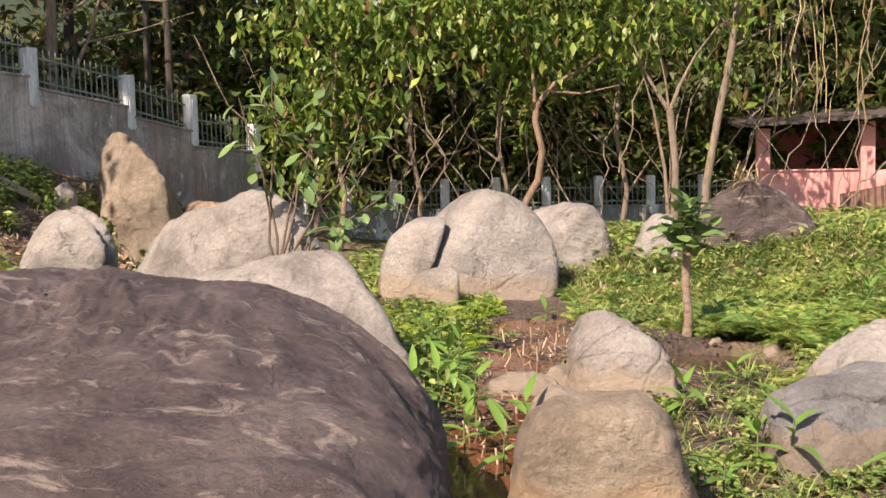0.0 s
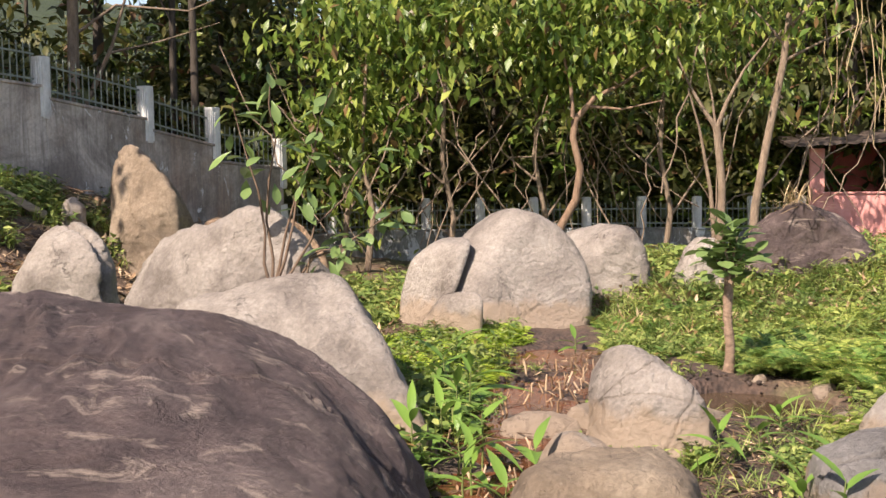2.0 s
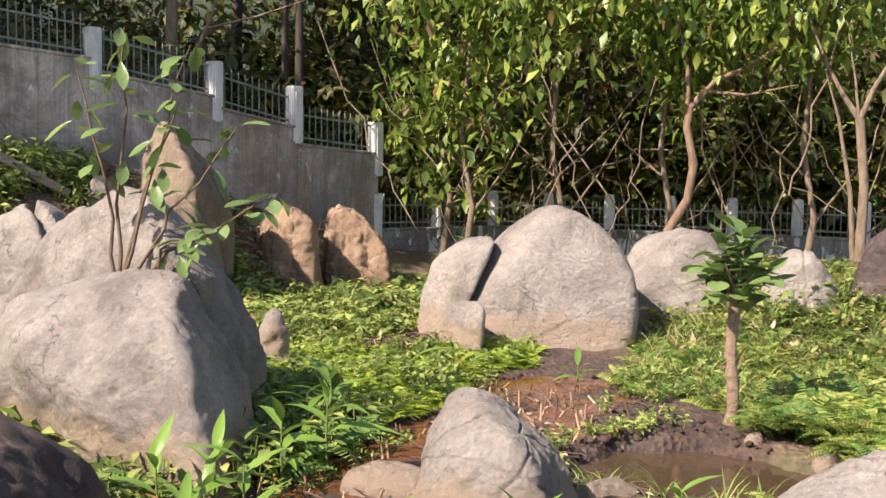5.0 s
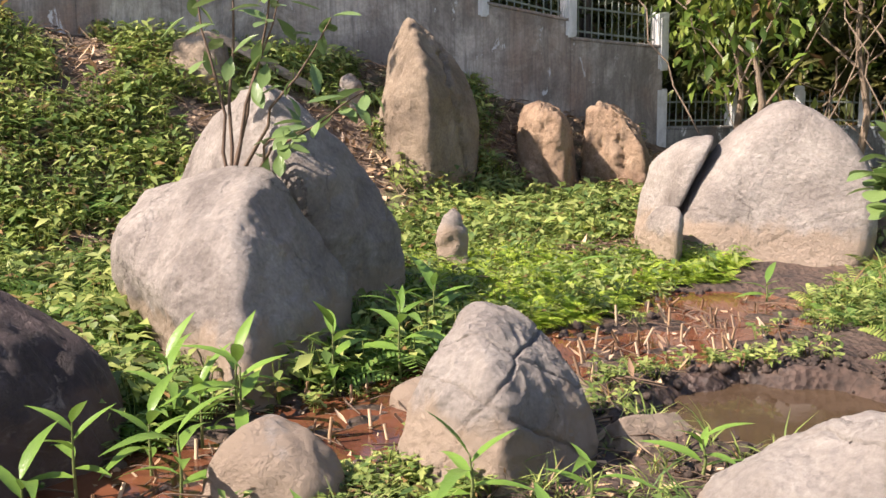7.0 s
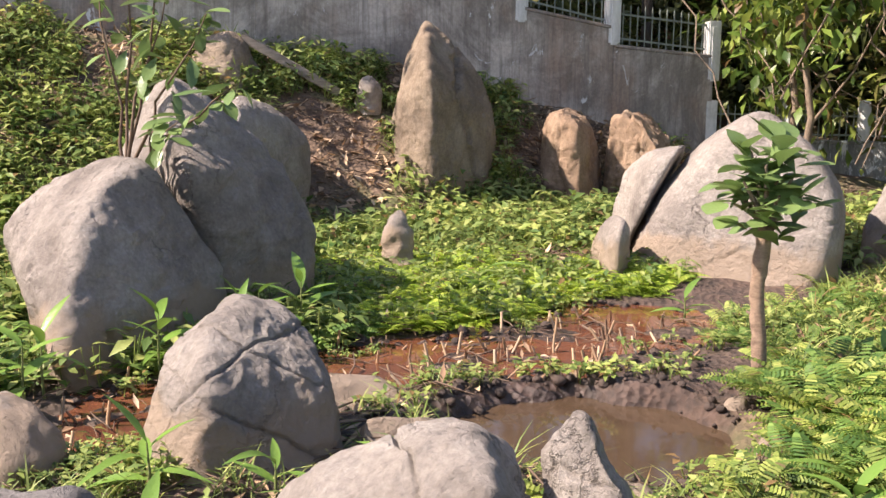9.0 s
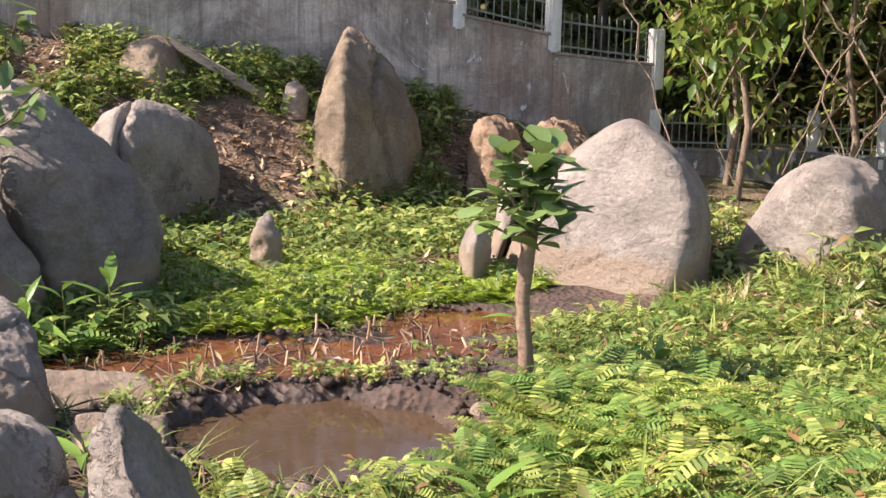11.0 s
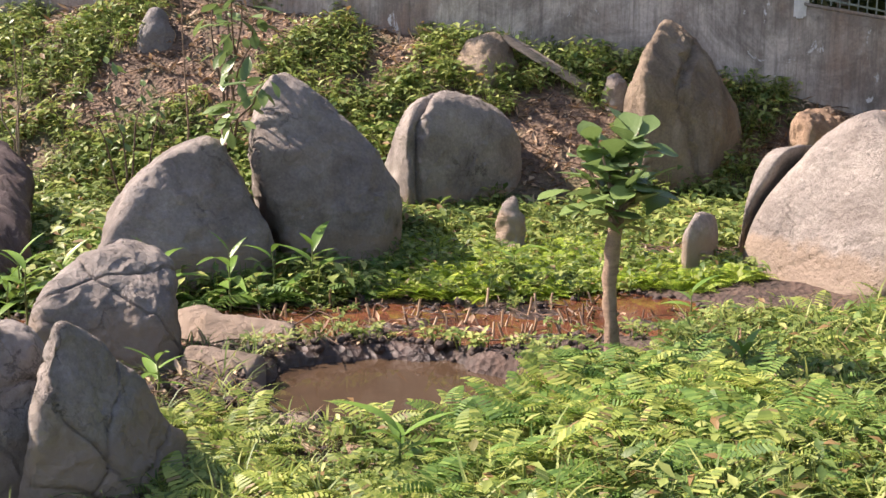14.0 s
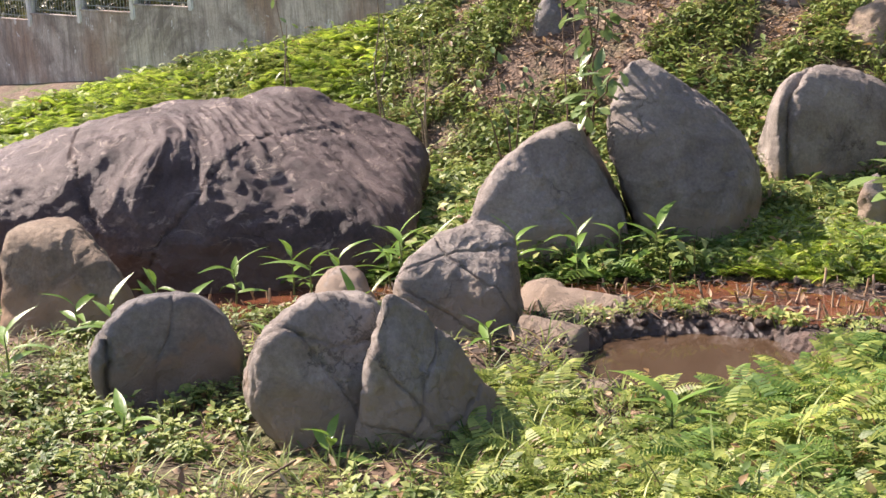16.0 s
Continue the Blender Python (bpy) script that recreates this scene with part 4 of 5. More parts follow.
def shed():
    """A low pink hut with an open window, a porch pillar and a dark sheet roof."""
    e = new("shed")
    e.location = (5.10, 18.9, 0)
    e.rotation_euler = (0, 0, -0.13)
    def slab(name, x0, x1, y0, y1, z0, z1, mat, label=""):
        bm = bmesh.new()
        box(bm, x1 - x0, y1 - y0, z1 - z0, Matrix.Translation(((x0 + x1) / 2, (y0 + y1) / 2, (z0 + z1) / 2)), 0.008)
        return part(name, bm, mat, e, label)
    slab("front_wall", 0.0, 5.6, 0.0, 0.14, -0.3, 1.02, PINK, "faded pink painted front wall below the opening")
    slab("pillar", 0.0, 0.22, 0.002, 0.14, 1.02, 1.72, PINK, "pink corner pillar")
    slab("pillar", 1.62, 1.84, -0.05, 0.16, -0.3, 1.80, PINK, "pink porch pillar")
    slab("pillar", 3.6, 3.82, -0.05, 0.16, -0.3, 1.86, PINK, "pink porch pillar")
    slab("back_wall", 0.55, 5.6, 1.6, 1.74, -0.3, 1.78, PINK_DEEP, "deep red pink back wall in shade")
    slab("side_wall", 5.46, 5.6, 0.14, 1.6, -0.3, 1.8, PINK)
    slab("sill", -0.02, 1.62, -0.03, 0.17, 1.02, 1.05, PINK, "painted window sill")
    bm = bmesh.new()
    n = 60
    vs = []
    for i in range(n + 1):
        x = -0.35 + 6.2 * i / n
        zz = 0.012 * math.sin(i * 1.9)
        vs.append([bm.verts.new((x, y, 1.74 + 0.05 * (x + 0.35) + (y + 0.4) * 0.06 + zz + dz)) for y, dz in ((-0.45, 0), (2.0, 0), (2.0, 0.05), (-0.45, 0.05))])
    for a, b in zip(vs, vs[1:]):
        for k in range(4):
            bm.faces.new((a[k], b[k], b[(k + 1) % 4], a[(k + 1) % 4]))
    bm.faces.new(vs[0])
    bm.faces.new(vs[-1][::-1])
    bmesh.ops.recalc_face_normals(bm, faces=bm.faces)
    part("roof", bm, ROOF, e, "dark rusty corrugated sheet roof")
    tagged(e, "low pink painted hut with an open window and dark sheet roof", "shed")


shed()


def leaning_sheet():
    """A rusty corrugated sheet propped against the hut."""
    bm = bmesh.new()
    n = 48
    rows = []
    for i in range(n + 1):
        x = 1.3 * i / n
        z = 0.025 * math.sin(i * 1.57)
        rows.append([bm.verts.new((x, z + dy, h)) for dy, h in ((0, 0), (0, 0.95 - 0.25 * (1 - i / n)), (0.006, 0.95 - 0.25 * (1 - i / n)), (0.006, 0))])
    for a, b in zip(rows, rows[1:]):
        for k in range(4):
            bm.faces.new((a[k], b[k], b[(k + 1) % 4], a[(k + 1) % 4]))
    ob = part("metal_sheet", bm, plain_material("rusted_corrugated_iron", (0.10, 0.055, 0.04), (0.24, 0.13, 0.09), 5, 0.8, (1, 1, 1), 0.3, 0.01))
    ob.matrix_world = pose(6.3, 18.35, -0.02, -14, 0, -8)
    tagged(ob, "rusty corrugated iron sheet propped against the pink hut", "metal sheet")


leaning_sheet()

bm = bmesh.new()
box(bm, 1.12, 0.15, 0.085, Matrix.Identity(4), 0.010)
for x in (-0.3, 0.25):
    box(bm, 0.03, 0.14, 0.01, Matrix.Translation((x, 0, 0.046)), 0.002)
plank = part("plank", bm, PLANK)
pd = Vector((-4.39 + 5.06, 12.70 - 11.96, 1.14 - 1.70)).normalized()
plank.matrix_world = Matrix.Translation((-4.73, 12.33, 1.41)) @ pd.to_track_quat("X", "Z").to_matrix().to_4x4()
tagged(plank, "weathered wooden plank sloping from a boulder to the bank", "plank")

rng = random.Random(4)
v, f = tube_arrays(bent((4.16, 9.88, 0.0), (5.55, 8.86, 1.30), 0.02, rng, 8, 0.02), [0.021, 0.023, 0.020, 0.022, 0.019, 0.021, 0.018, 0.019, 0.017], 10)
tagged(link_mesh("cane", v, f, BAMBOO, smooth=True), "pale bare cane leaning out of the ferns", "stick")


# ---- garden plants ----
def fern_clump(seed, fronds=6):
    """Arching fronds with paired leaflets round one crown."""
    r = random.Random(seed)
    out = []
    for k in range(fronds):
        ln, n = r.uniform(0.15, 0.28), 13
        V, Fs = [], []
        rise = r.uniform(0.5, 1.1)
        for i in range(n):
            k0 = (i + 0.6) / n
            x, z = ln * k0, ln * (rise * k0 - 0.75 * k0 * k0)
            w = ln * 0.24 * math.sin(math.pi * (0.22 + 0.76 * k0)) + 0.003
            h = ln / n * 0.24
            for sg in (-1, 1):
                b = len(V)
                sw = 0.35 * w
                V += [(x - h, 0, z), (x + h, 0, z + 0.003), (x + h + sw, sg * w * 0.72, z - 0.10 * w), (x + sw * 1.25, sg * w, z - 0.22 * w)]
                V[b + 3] = (x + sw * 0.6, sg * w * 0.9, z - 0.2 * w)
                Fs.append((b, b + 1, b + 2, b + 3) if sg > 0 else (b + 3, b + 2, b + 1, b))
        out.append(moved((np.array(V), np.array(Fs)), turned(0, 0, 0, 1, 6.283 * k / fronds + r.uniform(-0.5, 0.5), r.uniform(-0.3, 0.3), 0)))
    return joined(out)


def herb_clump(seed, leaves=9, ln=0.085, wd=0.04, tall=0.16):
    r = random.Random(seed)
    out = []
    for k in range(leaves):
        h = r.uniform(0.03, tall)
        out.append(moved(blade(r.uniform(0.7, 1.2) * ln, wd * r.uniform(0.8, 1.2), r.uniform(0.1, 0.7), 2, 0.25), turned(r.uniform(-0.04, 0.04), r.uniform(-0.04, 0.04), h, 1, r.uniform(0, 6.28), r.uniform(-0.4, 0.4), r.uniform(-0.7, 0.1))))
    for k in range(2):
        out.append(tube_arrays([(0, 0, -0.03), (r.uniform(-0.03, 0.03), r.uniform(-0.03, 0.03), tall)], [0.004, 0.002], 3))
    return joined(out)


def grass_tuft(seed, blades=9, ln=0.22):
    r = random.Random(seed)
    return joined([moved(blade(r.uniform(0.6, 1.2) * ln, 0.010, r.uniform(0.3, 0.9), 3, 0.1), turned(r.uniform(-0.03, 0.03), r.uniform(-0.03, 0.03), 0, 1, r.uniform(0, 6.28), 0, r.uniform(-1.35, -0.7))) for _ in range(blades)])


FERNS = [fern_clump(i, 5 + i % 3) for i in range(6)]
HERBS = [herb_clump(20 + i) for i in range(5)] + [herb_clump(40, 12, 0.05, 0.03, 0.10), herb_clump(41, 14, 0.045, 0.028, 0.08)]
TUFTS = [grass_tuft(60 + i) for i in range(4)]
DRY = [blade(0.10, 0.05, 0.3, 2, 0.4), blade(0.13, 0.035, -0.3, 2, 0.5), blade(0.07, 0.05, 0.6, 2, 0.3)]
TWIGS = [tube_arrays([(-0.11, 0, 0.01), (0, 0.012, 0.02), (0.12, 0, 0.008)], [0.004, 0.005, 0.003], 4), tube_arrays([(-0.2, 0, 0.01), (0, -0.02, 0.03), (0.2, 0.02, 0.01)], [0.005, 0.006, 0.003], 4)]

ROCK_FEET = ((-1.72, 4.91, 2.3, 1.5, 1.27), (-0.91, 8.04, 0.64, 0.25, 0.98), (-1.7, 9.2, 0.7, 0.25, 0.65), (1.15, 7.46, 0.36, 0.32, 0.88), (0.37, 12.43, 0.9, 0.7, -0.6), (2.68, 6.85, 0.4, 0.28, -0.17),
             (2.81, 7.49, 0.12, 0.38, 0.77), (2.12, 6.0, 0.42, 0.3, -0.63), (0.72, 4.95, 0.4, 0.26, 0.1), (-3.5, 10.9, 0.38, 0.6, 0.0))


def under_rock(x, y):
    for cx, cy, a, b, w in ROCK_FEET:
        dx, dy = x - cx, y - cy
        lx, ly = dx * math.cos(w) + dy * math.sin(w), -dx * math.sin(w) + dy * math.cos(w)
        if (lx / a) ** 2 + (ly / b) ** 2 < 1:
            return True
    return False


def patch(x, y, s, seed):
    return noise.noise((x * s, y * s, seed * 3.1))


def wet(x, y):
    return brook_distance(x, y) < 0.50 or pond_distance(x, y) < 1.2


def bank(x, y):
    px, py = x - W0.x, y - W0.y
    return px * WN.x + py * WN.y, px * WD.x + py * WD.y


def fern_right(x, y):
    """The fern bed on the rise beyond the pond."""
    edge = 2.2 + 0.85 * (1 - smooth_step(8.9, 9.7, y)) - 0.95 * smooth_step(9.8, 10.8, y) + 0.15 * patch(x, y, 1.2, 2)
    return x > edge and y > 8.25 + 0.35 * (x - 2.5) * 0.2 - 0.25 * patch(x, y, 1.0, 5) and y < 13.6


rnd = random.Random(11)
bright, lime, deep, herbs, tufts, litter, twigs = [], [], [], [], [], [], []


def put(store, n, x, y, s, lift=0.0, tilt=0.25):
    store.append((n, turned(x, y, ground_z(x, y) + lift, s, rnd.uniform(0, 6.28), rnd.uniform(-tilt, tilt), rnd.uniform(-tilt, tilt))))


for _ in range(14500):
    x, y = rnd.uniform(0.9, 7.0), rnd.uniform(8.0, 13.8)
    if wet(x, y) or under_rock(x, y) or not fern_right(x, y):
        continue
    if math.hypot(x - 6.6, y - 7.2) < 1.0:
        continue
    p = patch(x, y, 0.9, 9)
    bare = smooth_step(11.0, 12.6, y) * 0.5
    if rnd.random() < bare + (0.45 if p + 0.5 * patch(x, y, 2.6, 33) < -0.2 else 0.04):
        if rnd.random() < 0.5:
            put(litter, rnd.randrange(3), x, y, rnd.uniform(0.7, 1.4), 0.02, 0.6)
        elif rnd.random() < 0.5:
            put(tufts, rnd.randrange(4), x, y, rnd.uniform(0.6, 1.2))
        continue
    if pond_distance(x, y) < 1.75:
        if rnd.random() < 0.3:
            put(herbs, rnd.choice((5, 6)), x, y, rnd.uniform(0.4, 0.8))
        continue
    if rnd.random() < 0.60:
        put(bright if (p > 0.0 and rnd.random() < 0.8) or rnd.random() < 0.4 else deep, rnd.randrange(6), x, y, rnd.choice((0.4, 0.45, 0.5, 0.6, 0.7, 0.85)) * rnd.uniform(0.85, 1.15))
    elif rnd.random() < 0.7:
        put(herbs, rnd.randrange(7), x, y, rnd.uniform(0.5, 0.95))
    else:
        put(tufts, rnd.randrange(4), x, y, rnd.uniform(0.6, 1.2))
# taller ferns before the young tree
for _ in range(420):
    x, y = rnd.gauss(2.75, 0.4), rnd.gauss(9.35, 0.35)
    if x < 2.2 or pond_distance(x, y) < 1.35 or math.hypot(x - 2.05, y - 9.76) < 0.2:
        continue
    put(bright if rnd.random() < 0.6 else deep, rnd.randrange(6), x, y, rnd.uniform(0.65, 1.0), 0.08)
# the bright bed round the upright stone
for _ in range(5400):
    x, y = rnd.uniform(-3.0, 0.5), rnd.uniform(8.6, 12.6)
    u, s = bank(x, y)
    if u < 2.6 or brook_distance(x, y) < 0.62 or under_rock(x, y):
        continue
    if -0.9 < x < 0.1 and y > 11.3 + 0.2 * patch(x, y, 2, 3) and patch(x, y, 1.4, 4) > -0.1:
        put(litter, rnd.randrange(3), x, y, rnd.uniform(0.6, 1.2), 0.02, 0.6)
        put(twigs, rnd.randrange(2), x, y, rnd.uniform(0.6, 1.2), 0.02, 0.3)
        continue
    # shade and sun go in as leaf colour: deep green here, lime elsewhere
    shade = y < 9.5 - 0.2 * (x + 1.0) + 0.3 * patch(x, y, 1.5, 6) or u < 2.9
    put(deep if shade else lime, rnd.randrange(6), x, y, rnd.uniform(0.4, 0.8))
    if rnd.random() < 0.3:
        put(herbs, rnd.randrange(7), x, y, rnd.uniform(0.5, 1.0))
# weeds west of the pair of boulders and round the big dark boulder
for _ in range(5200):
    x, y = rnd.uniform(-5.5, 0.3), rnd.uniform(5.5, 11.0)
    u, s = bank(x, y)
    if under_rock(x, y) or brook_distance(x, y) < 0.5 or u < 0.3 or (x > -2.0 and y > 9.0):
        continue
    low = smooth_step(3.6, 4.6, u)
    p = patch(x, y, 0.8, 12)
    if rnd.random() < 0.25 + 0.55 * low + 0.4 * p:
        put(herbs if rnd.random() < 0.8 else deep, rnd.randrange(6), x, y, rnd.uniform(0.7, 1.5))
    elif rnd.random() < 0.75:
        put(litter, rnd.randrange(3), x, y, rnd.uniform(0.6, 1.5), 0.015, 0.6)
# the bank below the wall
for _ in range(15000):
    s, u = rnd.uniform(-14, 3.4), rnd.uniform(0.05, 4.2)
    c = on_wall(s, u)
    x, y = c.x, c.y
    if under_rock(x, y):
        continue
    p = patch(x, y, 0.9, 14) + 0.35 * patch(x, y, 2.7, 15)
    if s < -8.5 + 3 * patch(x, y, 0.8, 16) and rnd.random() < 0.75:
        put(bright, rnd.randrange(6), x, y, rnd.uniform(0.7, 1.4))
    elif p > -0.1:
        put(herbs if rnd.random() < 0.72 else tufts, rnd.randrange(4), x, y, rnd.uniform(0.6, 1.4))
    else:
        put(litter, rnd.randrange(3), x, y, rnd.uniform(0.6, 1.5), 0.015, 0.6)
        if rnd.random() < 0.2:
            put(twigs, rnd.randrange(2), x, y, rnd.uniform(0.5, 1.3), 0.02, 0.3)
# the far bed left of the dark boulder
for _ in range(3500):
    x, y = rnd.uniform(-12.5, -3.4), rnd.uniform(-1.0, 6.2)
    u, s = bank(x, y)
    if u < 0.1 or under_rock(x, y):
        continue
    put(lime if patch(x, y, 0.5, 17) > -0.2 else herbs, rnd.randrange(5), x, y, rnd.uniform(0.9, 1.7))
# low weeds in the foreground bed
for _ in range(6500):
    x, y = rnd.uniform(0.6, 5.6), rnd.uniform(4.3, 8.9)
    if under_rock(x, y) or wet(x, y) or (fern_right(x, y)):
        continue
    if y < 5.4 and x > 3.4:
        continue
    p = patch(x, y, 1.1, 18) + 0.4 * patch(x, y, 3.0, 19)
    k = rnd.random()
    if p > 0.0 and k < 0.8:
        put(herbs, rnd.choice((5, 6)), x, y, rnd.uniform(0.5, 1.15))
    elif k < 0.25:
        put(tufts, rnd.randrange(4), x, y, rnd.uniform(0.4, 0.9))
    elif k < 0.75:
        put(litter, rnd.randrange(3), x, y, rnd.uniform(0.4, 1.0), 0.012, 0.5)
    else:
        put(twigs, rnd.randrange(2), x, y, rnd.uniform(0.4, 1.0), 0.01, 0.2)
for _ in range(800):
    x, y = rnd.uniform(2.3, 4.8), rnd.uniform(7.5, 8.6)
    if x < 3.1 and y > 8.0:
        continue
    if not under_rock(x, y) and not wet(x, y):
        put(bright, rnd.randrange(6), x, y, rnd.uniform(0.4, 0.85))
# weeds between the split boulder and the low wall
for _ in range(3800):
    x, y = rnd.uniform(-2.4, 7.5), rnd.uniform(12.6, 18.4)
    u, s = bank(x, y)
    if u < 2.0 or under_rock(x, y):
        continue
    put(herbs if rnd.random() < 0.6 else (tufts if rnd.random() < 0.4 else litter), rnd.randrange(3), x, y, rnd.uniform(0.7, 1.7))
# rim of pond and puddle: small weeds, stubs, litter
for _ in range(1100):
    x, y = rnd.uniform(-0.4, 2.6), rnd.uniform(6.2, 10.8)
    b, d = brook_distance(x, y), pond_distance(x, y)
    if under_rock(x, y) or d < 1.12:
        continue
    if 0.30 < b < 0.9 and patch(x, y, 2.2, 21) > -0.02 and d > 1.2:
        put(herbs, rnd.choice((5, 6)), x, y, rnd.uniform(0.6, 1.1))
    elif b < 0.8:
        put(twigs if rnd.random() < 0.5 else litter, rnd.randrange(2), x, y, rnd.uniform(0.3, 0.9), 0.02, 0.25)

scattered("fern_bed", FERNS, bright, FERN, "dense yellow green ferns covering the ground", "ferns")
scattered("fern_bed", FERNS, lime, FERN_SUNLIT, "lime green ferns with full sun in their leaf colour", "ferns")
scattered("fern_bed", FERNS, deep, FERN_DEEP, "deeper green ferns, some darkened for the boulders' shade", "ferns")
scattered("weeds", HERBS, herbs, HERB, "small broad leaved green weeds", "weeds")
scattered("grass", TUFTS, tufts, HERB, "scattered thin green grass tufts", "grass")
scattered("leaf_litter", DRY, litter, LITTER, "dry brown fallen leaves on the soil", "leaf litter")
scattered("twigs", TWIGS, twigs, TWIG, "thin dead twigs strewn on the mud", "twigs")
stubs = []
for _ in range(190):
    k = rnd.random()
    i = rnd.randrange(len(BROOK) - 1)
    ax, ay = BROOK[i]
    bx, by = BROOK[i + 1]
    x, y = ax + (bx - ax) * k + rnd.gauss(0, 0.28), ay + (by - ay) * k + rnd.gauss(0, 0.15)
    if under_rock(x, y):
        continue
    stubs.append((0, turned(x, y, ground_z(x, y) - 0.03, rnd.uniform(0.4, 1.3), rnd.uniform(0, 6), rnd.gauss(0, 0.35), rnd.gauss(0, 0.35))))
scattered("reed_stubs", [tube_arrays([(0, 0, 0), (0.003, 0, 0.06), (0, 0.002, 0.12)], [0.008, 0.007, 0.006], 5)], stubs, LITTER, "cut dry reed stubs standing in the mud", "reeds")


# ---- tall bladed plants, one thing each ----
BLADES = []
for i, (ln, wd, dr) in enumerate(((0.22, 0.045, 0.35), (0.26, 0.05, 0.55), (0.18, 0.04, 0.2))):
    v, f = blade(ln, wd, dr, 6, 0.3)
    me = link_mesh("blade", v, f, GINGER, smooth=True)
    BLADES.append(me.data)
    bpy.data.objects.remove(me)


def bladed_plant(x, y, height, n, seed, z=None, lean=(0, 0)):
    r = random.Random(seed)
    e = new("bladed_plant")
    e.location = (x, y, (ground_z(x, y) if z is None else z) - 0.01)
    top = Vector((lean[0], lean[1], height))
    pts = [Vector((0, 0, 0)), top * 0.5 + Vector((r.uniform(-1, 1), r.uniform(-1, 1), 0)) * 0.012, top]
    v, f = tube_arrays(pts, [0.008, 0.006, 0.003], 6)
    link_mesh("stem", v, f, STEM, e, smooth=True)
    a = r.uniform(0, 6.28)
    for k in range(n):
        q = 0.35 + 0.65 * k / max(1, n - 1)
        a += 2.5 + r.uniform(-0.4, 0.4)
        p = top * q
        up = -0.25 - 0.75 * (k / n) + r.uniform(-0.2, 0.2)
        shared("leaf", BLADES[r.randrange(3)], e, Matrix.Translation(p) @ Euler((r.uniform(-0.3, 0.3), up, a)).to_matrix().to_4x4() @ Matrix.Scale(r.uniform(0.8, 1.3) * (0.85 + height * 0.7), 4))
    return tagged(e, "upright green plant with long pointed blade leaves", "plant", "bladed plants")


SPOTS = ((0.10, 8.20, 0.42, 7), (0.02, 7.80, 0.34, 7), (0.10, 6.30, 0.32, 7), (0.45, 6.48, 0.30, 6), (1.92, 7.62, 0.16, 6), (0.95, 10.85, 0.16, 6), (-0.14, 8.50, 0.30, 5), (0.13, 6.62, 0.26, 6),
         (0.30, 5.95, 0.26, 6), (3.20, 8.36, 0.20, 8), (3.33, 7.00, 0.13, 5), (3.00, 6.07, 0.15, 5), (2.13, 5.20, 0.30, 7), (1.70, 5.60, 0.34, 7), (-0.05, 10.1, 0.20, 6), (-0.10, 8.75, 0.34, 7),
         (1.95, 6.55, 0.20, 8), (1.62, 5.95, 0.26, 8), (0.18, 7.05, 0.34, 6), (0.05, 6.95, 0.28, 6), (-0.05, 7.25, 0.3, 6), (1.28, 5.25, 0.22, 6), (1.05, 5.65, 0.18, 6), (3.75, 10.2, 0.22, 8),
         (1.42, 6.88, 0.20, 6), (1.7, 7.2, 0.14, 5), (2.45, 10.25, 0.16, 7), (0.55, 5.5, 0.22, 6), (4.3, 11.2, 0.2, 7), (-0.2, 7.0, 0.34, 7))
for i, (x, y, h, n) in enumerate(SPOTS):
    bladed_plant(x, y, h, n, 100 + i)

# ---- the small broad-leaved tree ----
LEAVES = []
for ln, wd, dr in ((0.125, 0.088, 0.12), (0.11, 0.082, 0.25), (0.14, 0.09, 0.04)):
    v, f = blade(ln, wd, dr, 6, 0.2)
    for row in range(7):
        k = row / 6
        w = wd * 0.5 * math.sin(math.pi * min(1, 0.03 + 0.95 * k ** 1.45))
        v[3 * row][1], v[3 * row + 2][1] = -w, w
    v[:, 0] += 0.025
    ob = link_mesh("leaf", v, f, BROAD, smooth=True)
    LEAVES.append(ob.data)
    bpy.data.objects.remove(ob)


